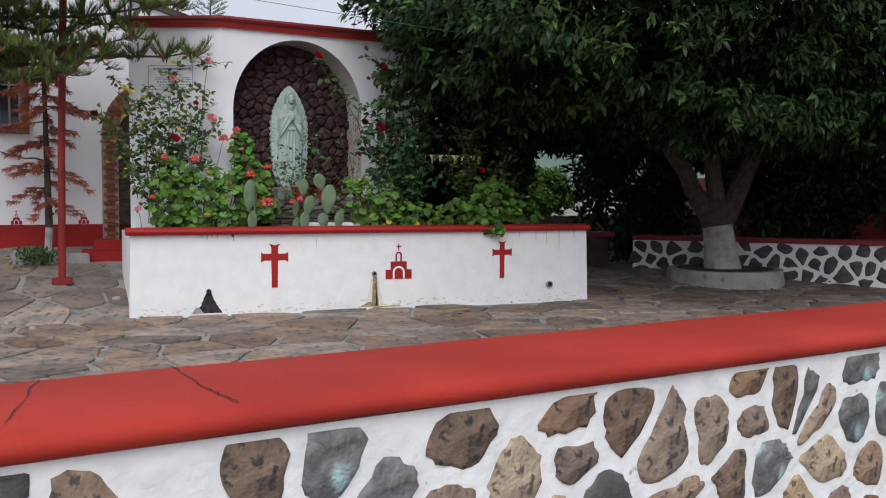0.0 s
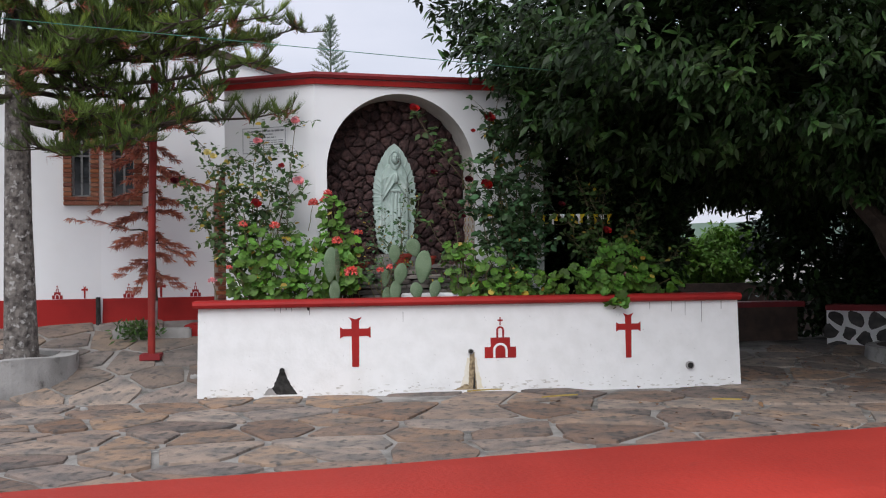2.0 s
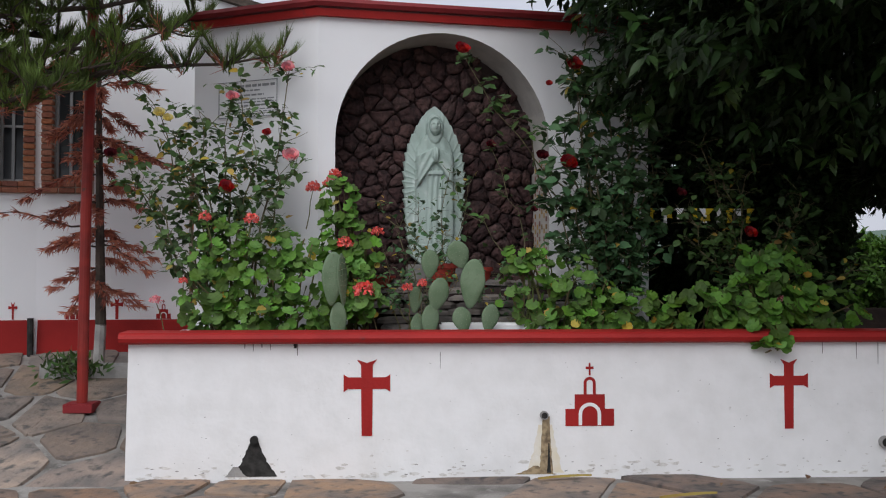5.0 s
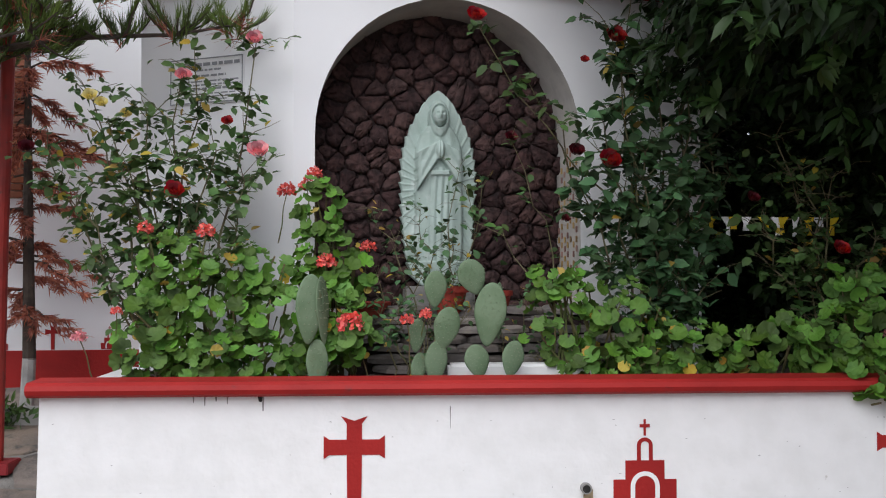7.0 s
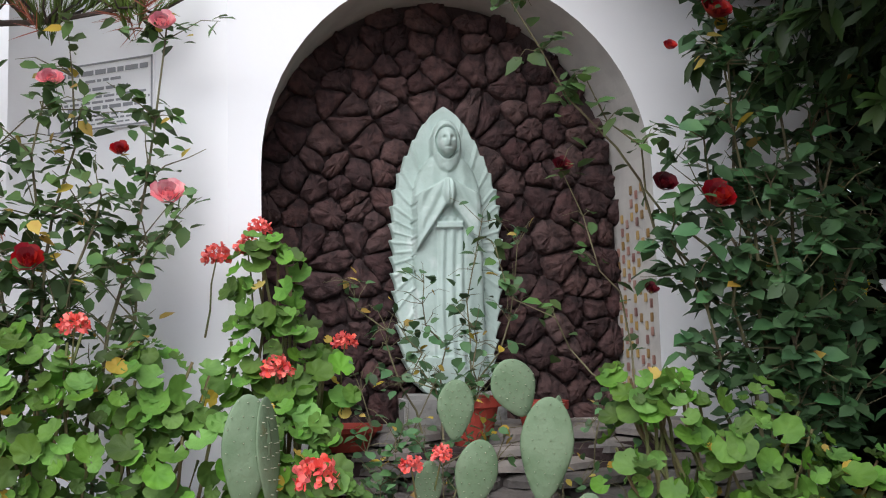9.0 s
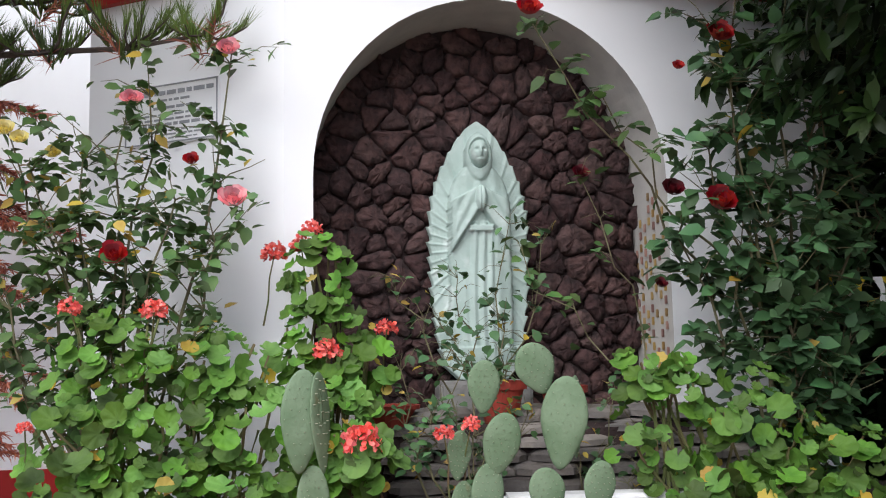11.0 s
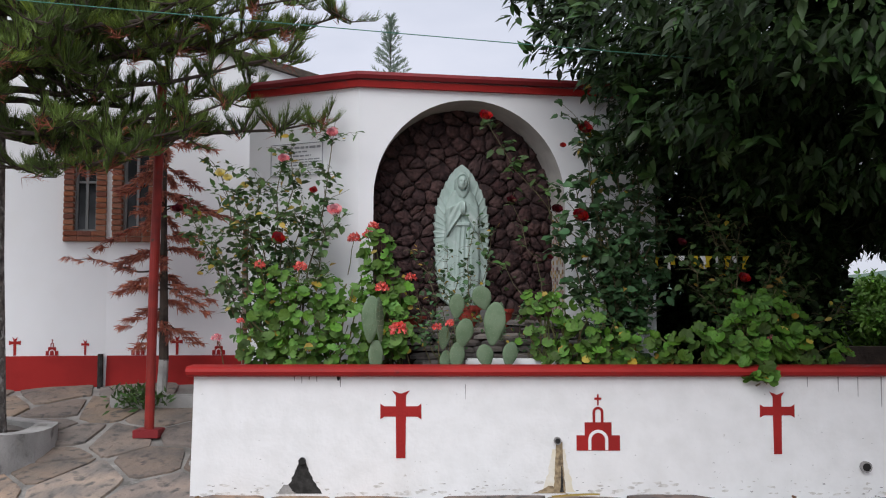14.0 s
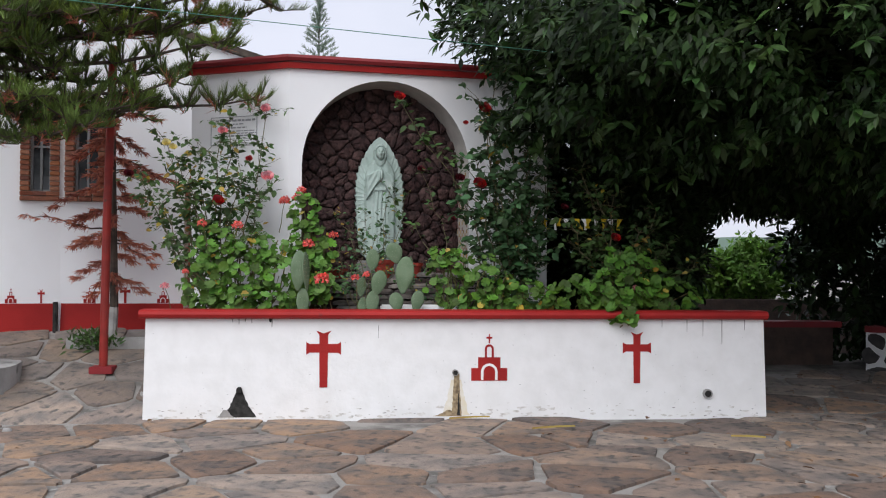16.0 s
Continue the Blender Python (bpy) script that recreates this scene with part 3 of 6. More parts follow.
def niche_ring(half, rise, d):
    return [face(NS - half, d, NB)] + [face(NS - half * math.cos(math.pi * k / N_ARC), d, NSPRING + rise * math.sin(math.pi * k / N_ARC)) for k in range(N_ARC + 1)] + [face(NS + half, d, NB)]


DEPTH = 0.42
bm = bmesh.new()
ring = [bm.verts.new(p) for p in niche_ring(NW, 0.95, 0)]
# face around the opening: fan to the outer rectangle
outer = [bm.verts.new(face(0, 0, NB))] + [bm.verts.new(face(0, 0, NB + (TOP - NB) * k / 7)) for k in range(1, 8)]
outer += [bm.verts.new(face(FLEN * k / 14, 0, TOP)) for k in range(1, 15)]
outer += [bm.verts.new(face(FLEN, 0, TOP - (TOP - NB) * k / 7)) for k in range(1, 8)]
for k in range(len(outer) - 1):
    a, b = round(k * (len(ring) - 1) / (len(outer) - 1)), round((k + 1) * (len(ring) - 1) / (len(outer) - 1))
    bm.faces.new([outer[k], outer[k + 1]] + [ring[j] for j in range(b, a - 1, -1)])
low = [bm.verts.new(face(0, 0, 0)), bm.verts.new(face(FLEN, 0, 0))]
bm.faces.new([low[0], outer[0], ring[0], ring[-1], outer[-1], low[1]])
left = [bm.verts.new((CL.x, CL.y, 0)), bm.verts.new((CL.x, CL.y, TOP))]
bm.faces.new([left[0], left[1], outer[7], *outer[6::-1], low[0]])
back = [bm.verts.new((0.4, 2.7, 0)), bm.verts.new((0.4, 2.7, TOP)), bm.verts.new((4.0, 2.7, TOP)), bm.verts.new((4.0, 2.7, 0))]
bm.faces.new([left[0], back[0], back[1], left[1]])
bm.faces.new([back[0], back[3], back[2], back[1]])
bm.faces.new([low[1], outer[-1], *outer[-2:20:-1], back[2], back[3]])
bm.faces.new([left[1], back[1], back[2], *outer[21:6:-1]])
under(part("wall", bm, WHITE, shrine, "smooth white-painted walls"), shrine)
# the niche's lining
bm = bmesh.new()
r0, r1 = [bm.verts.new(p) for p in niche_ring(NW, 0.95, 0.0)], [bm.verts.new(p) for p in niche_ring(NW - 0.02, 0.93, DEPTH)]
for k in range(len(r0) - 1):
    bm.faces.new((r0[k], r0[k + 1], r1[k + 1], r1[k]))
bm.faces.new((r0[0], r1[0], r1[-1], r0[-1]))
GREY_TILE = material("pale_grey_tile", (0.50, 0.48, 0.45), (0.42, 0.40, 0.38), 6, 0.6, 0.2, 30)
under(part("niche_lining", bm, GREY_TILE, shrine, "pale grey tiled arch lining", smooth=False), shrine)
bm = bmesh.new()
bm.faces.new([bm.verts.new(p) for p in niche_ring(NW + 0.05, 1.0, DEPTH + 0.004)])
niche_back = under(part("niche_back", bm, DARK_JOINT, shrine, "back of dark reddish volcanic rocks"), shrine)
# ochre and rose tiles up the lining's side
rng = random.Random(21)
tile = bmesh.new()
box(tile, -0.003, -0.014, -0.022, 0.002, 0.014, 0.022, 0.002)
tile_me = [bpy.data.meshes.new("tile") for _ in range(2)]
for me_, mt in zip(tile_me, (OCHRE, ROSE_TILE)):
    tile.to_mesh(me_)
    me_.materials.append(mt)
tile.free()
lining = [c for c in shrine.children if c.name.startswith("niche_lining")][0]
for col in range(7):
    for row in range(18):
        z = 1.48 + row * 0.068 + (col % 2) * 0.03
        if z > 2.60 - 0.05 * abs(col - 2):
            continue
        if rng.random() < 0.25:
            continue
        ob = new("tile", tile_me[(row + col) % 2])
        ob.parent = lining
        p = face(NS + NW - 0.004 - 0.02 * (0.06 + col * 0.052) / DEPTH, 0.06 + col * 0.052, z)
        ob.location = p
        ob.rotation_euler = (0, 0, math.atan2(FD.y, FD.x))
# cornice
COR = [(0.0, TOP - 0.02), (0.045, TOP - 0.02), (0.055, TOP + 0.040)]
under(sweep("cornice", [tuple(CL), tuple(CA), tuple(CB)], [(o, z) for o, z in COR[:3]] + [(0.0, TOP + 0.048)], RED, shrine, label="stepped dark red cornice"), shrine)
under(sweep("cornice", [tuple(CL), tuple(CA), tuple(CB)], [(-0.1, TOP + 0.052), (0.08, TOP + 0.052), (0.095, TOP + 0.085), (0.08, TOP + 0.118), (-0.1, TOP + 0.118)], MAROON, shrine, label="upper red cornice"), shrine)
# plaque on the narrow face
LD = (CA - CL).normalized()


def side_face(s, d, z):
    p = CL + LD * s - Vector((-LD.y, LD.x)) * d
    return (p.x, p.y, z)


plaque = thing("plaque", side_face(0.65, 0, 2.7), "white plaque with a thin dark border and grey lettering", "plaque")
bm = bmesh.new()
prism(bm, [(0.26, 2.80), (0.86, 2.80), (0.86, 3.12), (0.26, 3.12)], 0.002, 0.014, side_face)
under(part("panel", bm, WHITE, plaque), plaque)
bm = bmesh.new()
for a, b, c, d in ((0.265, 2.805, 0.855, 2.812), (0.265, 3.108, 0.855, 3.115), (0.265, 2.812, 0.272, 3.108), (0.848, 2.812, 0.855, 3.108)):
    prism(bm, [(a, b), (c, b), (c, d), (a, d)], 0.014, 0.018, side_face)
under(part("border", bm, LETTER, plaque, "thin grey border"), plaque)
bm = bmesh.new()
for z, a, b, h in ((3.06, 0.33, 0.83, 0.022), (3.025, 0.48, 0.68, 0.012), (2.985, 0.45, 0.72, 0.014), (2.95, 0.36, 0.82, 0.010), (2.925, 0.36, 0.84, 0.010), (2.895, 0.38, 0.82, 0.016), (2.865, 0.40, 0.80, 0.008), (2.845, 0.36, 0.84, 0.008), (2.825, 0.44, 0.74, 0.006)):
    x = a
    while x < b:
        w = rng.uniform(0.02, 0.07)
        prism(bm, [(x, z), (min(x + w, b), z), (min(x + w, b), z + h), (x, z + h)], 0.014, 0.017, side_face)
        x += w + 0.012
under(part("lettering", bm, LETTER, plaque, "unreadable grey lettering"), plaque)

# the church behind: white walls with a red skirting, brick-framed windows
K = Vector((-1.67, 2.78))
KL, KR = Vector((-6.25, 1.96)), Vector((1.56, 3.01))


def along(a, b):
    d = (b - a).normalized()
    n = Vector((d.y, -d.x))

    def place(s, o, z):
        p = a + d * s + n * o * -1
        return (p.x, p.y, z)
    return place


church_l, church_r = along(KL, K), along(K, KR)
LLEN, RLEN = (K - KL).length, (KR - K).length


def wall_with_hole(name, place, length, z0, z1, hole, mat, thick=0.35, slope=None):
    """A wall with a window hole cut through; place(s, out, z), inwards positive."""
    s0, s1, w0, w1 = hole
    bm = bmesh.new()
    zt = slope or (lambda s: z1)
    for a, b, lo, hi in ((0, s0, None, None), (s1, length, None, None), (s0, s1, None, w0), (s0, s1, w1, None)):
        l0 = z0 if lo is None else lo
        prism(bm, [(a, l0), (b, l0), (b, zt(b) if hi is None else hi), (a, zt(a) if hi is None else hi)], 0.0, thick, place)
    return part(name, bm, mat, None)


church = thing("church", (-2.0, 4.5, 0.4), "white-painted church with brick-framed windows and red skirting", "church")
HL, HR = (LLEN - 0.36, LLEN - 0.12, 2.38, 3.52), (0.15, 0.44, 2.38, 3.52)
under(wall_with_hole("wall", church_l, LLEN, 0.0, 7.5, HL, WHITE), church)
under(wall_with_hole("wall", church_r, RLEN, 0.0, 4.4, HR, WHITE, slope=lambda s: 4.75 - 0.30 * s), church)
bm = bmesh.new()
prism(bm, [(0.0, 4.755), (RLEN, 4.755 - 0.30 * RLEN), (RLEN, 4.84 - 0.30 * RLEN), (0.0, 4.84)], -0.08, 0.3, church_r)
under(part("fascia", bm, BARK, church, "brown roof edge"), church)
# skirting: two red strips that meet in the corner
for place, ln in ((church_l, LLEN), (church_r, RLEN)):
    bm = bmesh.new()
    prism(bm, [(0, 0.3), (ln - (0.02 if place is church_l else 0), 0.3), (ln - (0.02 if place is church_l else 0), 1.02), (0 if place is church_l else 0.02, 1.02)], -0.012, 0.0, place)
    under(part("skirting", bm, RED, church, "red-painted skirting"), church)
bm = bmesh.new()
tube(bm, [(K.x - 0.03, K.y - 0.06, 0.60), (K.x - 0.03, K.y - 0.06, 1.04)], 0.03, 0.03, 8)
under(part("drain_pipe", bm, STAIN, church, "black corner pipe"), church)


def brick_mesh(w, h, d):
    b = bmesh.new()
    box(b, -w / 2, -d / 2, -h / 2, w / 2, d / 2, h / 2, 0.006)
    me = bpy.data.meshes.new("brick")
    b.to_mesh(me)
    b.free()
    me.materials.append(BRICK)
    return me


BRICK_ME, BRICK_NARROW = brick_mesh(0.15, 0.052, 0.09), brick_mesh(0.105, 0.052, 0.09)


def window(place, hole, turn, name):
    s0, s1, z0, z1 = hole
    win = under(part(name, prism(bmesh.new(), [(s0 - 0.10, z0 - 0.12), (s1 + 0.10, z0 - 0.12), (s1 + 0.10, z0), (s0 - 0.10, z0)], -0.035, 0.12, place), MORTAR, church, "brick-framed window"), church)
    # an arched head: white spandrels in the hole's corners, bricks along the curve
    half, mid = (s1 - s0) / 2, (s0 + s1) / 2
    spring = z1 - 1.25 * half
    arc = [(mid - half * math.cos(math.pi * k / 16), spring + 1.25 * half * math.sin(math.pi * k / 16)) for k in range(17)]
    for pts in (arc[:9] + [(s0, z1)], [(s1, spring), (s1, z1)] + arc[8:16]):
        under(part("spandrel", prism(bmesh.new(), pts, 0.004, 0.118, place), WHITE, win, "white spandrel of the arched head"), win)
    for k in range(9):
        a = math.pi * (k + 0.5) / 9
        b = bmesh.new()
        q = [(mid - (half + g) * math.cos(a + e), spring + (1.25 * half + g) * math.sin(a + e)) for g, e in ((0.0, -0.15), (0.10, -0.15), (0.10, 0.15), (0.0, 0.15))]
        under(part("brick", prism(b, q[::-1], -0.045, 0.02, place), BRICK, win), win)
    for sa, sb in ((s0 - 0.10, s0), (s1, s1 + 0.10)):
        under(part("surround", prism(bmesh.new(), [(sa, z0), (sb, z0), (sb, spring), (sa, spring)], -0.03, 0.14, place), MORTAR, win), win)
        z = z0 + 0.03
        while z < spring - 0.02:
            ob = new("brick", BRICK_NARROW)
            ob.parent = win
            ob.location = place((sa + sb) / 2, -0.006, z)
            ob.rotation_euler = (0, 0, turn)
            z += 0.062
    n = max(3, round((s1 - s0 + 0.20) / 0.16))
    for k in range(n):
        for row in (0, 1):
            ob = new("brick", BRICK_ME)
            ob.parent = win
            ob.location = place(s0 - 0.10 + (k + 0.5) * (s1 - s0 + 0.20) / n, -0.012, z0 - 0.03 - 0.06 * row)
            ob.rotation_euler = (0, 0, turn)
    under(part("pane", prism(bmesh.new(), [(s0, z0), (s1, z0), (s1, z1), (s0, z1)], 0.12, 0.13, place), GLASS, win, "dark glass"), win)
    b = bmesh.new()
    for c in (s0 + 0.015, (s0 + s1) / 2, s1 - 0.015):
        prism(b, [(c - 0.014, z0), (c + 0.014, z0), (c + 0.014, z1), (c - 0.014, z1)], 0.09, 0.118, place)
    for c in (z0 + 0.015, z0 + 0.55, z0 + 1.0):
        prism(b, [(s0, c - 0.012), (s1, c - 0.012), (s1, c + 0.012), (s0, c + 0.012)], 0.095, 0.116, place)
    under(part("mullion", b, MULLION, win, "grey metal glazing bars"), win)


window(church_l, HL, math.atan2((K - KL).y, (K - KL).x), "window_1")
window(church_r, HR, math.atan2((KR - K).y, (KR - K).x), "window_2")
for s, w, h in ((LLEN - 0.93, 0.12, 0.20), (LLEN - 0.21, 0.08, 0.17)):
    under(painted_cross(church, s, 1.025, w, h, -0.006, church_l), church)
for ob in painted_church(church, LLEN - 0.55, 1.025, 0.13, 0.18, -0.006, church_l):
    under(ob, church)
for s in (0.35, 1.22):
    for ob in painted_church(church, s, 1.025, 0.14, 0.19, -0.006, church_r):
        under(ob, church)
under(painted_cross(church, 0.77, 1.025, 0.12, 0.21, -0.006, church_r), church)
# brick door arch beside the shrine
bm = bmesh.new()
prism(bm, [(1.47, 0.4), (1.69, 0.4), (1.69, 2.28), (1.47, 2.28)], -0.05, 0.0, church_r)
jamb = under(part("door_jamb", bm, MORTAR, church, "brick jamb of an arched doorway"), church)
for k in range(30):
    ob = new("brick", BRICK_ME)
    ob.parent = jamb
    ob.location = church_r(1.58 + (0.02 if k % 2 else -0.02), -0.035, 0.45 + k * 0.062)
    ob.rotation_euler = (0, 0, math.atan2((KR - K).y, (KR - K).x))
# its arch, curving over the doorway
arc = bmesh.new()
ARC_C, ARC_R, ARC_Z = 2.28, 0.70, 2.28
arc_pts = [(math.pi - 0.12 * k) for k in range(14)]
outer_a = [(ARC_C + (ARC_R + 0.11) * math.cos(t), ARC_Z + (ARC_R + 0.11) * math.sin(t)) for t in arc_pts]
inner_a = [(ARC_C + (ARC_R - 0.11) * math.cos(t), ARC_Z + (ARC_R - 0.11) * math.sin(t)) for t in arc_pts]
for k in range(len(arc_pts) - 1):
    prism(arc, [outer_a[k], outer_a[k + 1], inner_a[k + 1], inner_a[k]], -0.05, 0.0, church_r)
arch = under(part("door_arch", arc, MORTAR, church, "brick arch over a doorway"), church)
for k, t in enumerate(arc_pts):
    for dr in (-0.055, 0.055):
        ob = new("brick", BRICK_ME)
        ob.parent = arch
        ob.location = church_r(ARC_C + (ARC_R + dr) * math.cos(t), -0.035, ARC_Z + (ARC_R + dr) * math.sin(t))
        ob.rotation_euler = Euler((0, -t + math.pi, math.atan2((KR - K).y, (KR - K).x)), "XYZ")
        ob.scale = (0.68, 1.0, 1.25)
bm = bmesh.new()
prism(bm, [(1.69, 0.4), (2.85, 0.4), (2.85, 2.82), (1.95, 2.82), (1.69, 2.38)], -0.012, 0.0, church_r)
under(part("door_leaf", bm, BARK, church, "dark wooden door leaf in shade"), church)
bm = bmesh.new()
for k in range(2):
    box(bm, -0.50 + 0.16 * k, 2.16 + 0.2 * k, 0.3, 0.35, 2.78, 0.68 + 0.13 * k, 0.01)
steps = tagged(part("step", bm, RED, None), "red-painted steps before a church doorway", "steps")

# ---- the low stone wall that the camera looks over first ----
WA, WB = Vector((-9.0, -8.80 - 0.195 * 9.0)), Vector((15.0, -8.80 + 0.195 * 15.0))
WD = (WB - WA).normalized()
WN = Vector((-WD.y, WD.x))
WZ = 0.88


def wall_place(s, d, z):
    p = WA + WD * s + WN * d
    return (p.x, p.y, z)


WLEN = (WB - WA).length
stone_wall = thing("stone_wall", wall_place(9.2, 0.4, 0.0), "low fieldstone wall with white mortar and a broad red cap", "wall")
bm = bmesh.new()
prism(bm, [(0, 0.0), (WLEN, 0.0), (WLEN, WZ - 0.09), (0, WZ - 0.09)], 0.05, 0.75, wall_place)
core = under(part("mortar_core", bm, MORTAR_WHITE, stone_wall, "thick white-painted mortar"), stone_wall)
bm = bmesh.new()
prof = [(0.06, WZ - 0.09), (0.015, WZ - 0.075), (0.0, WZ - 0.045), (0.015, WZ - 0.015), (0.05, WZ), (0.75, WZ), (0.79, WZ - 0.02), (0.80, WZ - 0.06), (0.77, WZ - 0.09)]
n_s = 60
grid = [[bm.verts.new(wall_place(WLEN * i / n_s, d, z + 0.006 * noise.noise((i * 0.5, d * 3, 0)))) for d, z in prof] for i in range(n_s + 1)]
for i in range(n_s):
    for k in range(len(prof)):
        k2 = (k + 1) % len(prof)
        bm.faces.new((grid[i][k], grid[i][k2], grid[i + 1][k2], grid[i + 1][k]))
cap = under(part("cap", bm, CAP_RED, stone_wall, "broad red-painted cement cap with cracks", smooth=True), stone_wall)


def crack(points, w, seed):
    rng = random.Random(seed)
    pts = []
    for (x0, y0), (x1, y1) in zip(points, points[1:]):
        for k in range(5):
            t = k / 5
            pts.append((x0 + (x1 - x0) * t + rng.uniform(-0.007, 0.007), y0 + (y1 - y0) * t))
    b = bmesh.new()
    a = [(b.verts.new((x - w * rng.uniform(0.2, 0.7), y, WZ + 0.005)), b.verts.new((x + w * rng.uniform(0.2, 0.7), y, WZ + 0.005))) for x, y in pts]
    for p, q in zip(a, a[1:]):
        b.faces.new((p[0], p[1], q[1], q[0]))
    return under(part("crack", b, STAIN, cap, "dark crack"), cap)


crack([(-0.37, -8.09), (-0.34, -8.30), (-0.30, -8.55), (-0.26, -8.70), (-0.24, -8.80)], 0.0065, 1)
crack([(-0.82, -8.18), (-0.85, -8.50), (-0.90, -8.90)], 0.0045, 2)

# ---- beyond the yard to the right: a second stone wall, houses, hills ----
yard_wall = thing("yard_wall", (11, 1.5, 0), "low wall of dark stones in white mortar with a red cap", "wall")
YA, YB = Vector((8.4, 2.64)), Vector((12.8, -1.6))
yplace = along(YA, YB)
YLEN = (YB - YA).length
bm = bmesh.new()
prism(bm, [(0, 0), (YLEN, 0), (YLEN, 0.69), (0, 0.69)], 0.0, 0.3, yplace)
ycore = under(part("mortar_core", bm, LIMEWASH, yard_wall, "white mortar"), yard_wall)
bm = bmesh.new()
prism(bm, [(0, 0.69), (YLEN, 0.69), (YLEN, 0.77), (0, 0.77)], -0.05, 0.35, yplace)
under(part("cap", bm, MAROON, yard_wall, "dark red cap"), yard_wall)
bm = bmesh.new()
box(bm, 5.4, 3.12, 0.0, 8.2, 3.4, 0.72)
parapet = thing("parapet", (6.8, 3.26, 0.0), "low dark parapet with a dull red cap in deep shade", "wall")
under(part("wall", bm, SHADED_BRICK, parapet), parapet)
bm = bmesh.new()
box(bm, 5.4, 3.06, 0.722, 8.3, 3.46, 0.80, 0.01)
under(part("cap", bm, MAROON, parapet, "dull red cap"), parapet)
house = thing("house", (12.0, 4.6, 0), "single-storey brick house in the shade beyond the yard", "house")
for x0, x1, z1, mt in ((9.06, 11.0, 1.06, SHADED_BRICK), (11.0, 13.8, 1.78, BRICK), (13.8, 19, 2.0, TERRACOTTA)):
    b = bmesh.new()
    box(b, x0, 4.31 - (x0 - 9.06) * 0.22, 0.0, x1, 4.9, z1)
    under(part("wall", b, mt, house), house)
for x in (9.55, 12.0, 14.95):
    b = bmesh.new()
    box(b, x, 4.22 - (x - 9.06) * 0.22 - 0.05, 0.05, x + 0.7, 4.5, 1.0 if x < 10 else 1.35)
    under(part("door", b, MAROON, house, "dark red door"), house)
b = bmesh.new()
box(b, 5.0, 5.9, 0.0, 10.4, 6.05, 1.0)
far_wall = tagged(part("far_wall", b, SHADED_BRICK, None), "brick wall beyond the yard, with shade put into its colour", "wall")
hv, hf = [], []
for i in range(61):
    x = -250 + 500 * i / 60
    z = 16 + 7 * noise.noise((x * 0.012, 3.1, 0)) + 2 * noise.noise((x * 0.05, 1.1, 0))
    hv += [(x, 300, -2), (x, 330, z), (x, 400, -2)]
hf = [(3 * i + k, 3 * i + k + 1, 3 * i + k + 4, 3 * i + k + 3) for i in range(60) for k in range(2)]
tagged(ob_from("hill", hv, hf, HILL, smooth=True), "low green hills on the horizon", "hill", kind="structure")


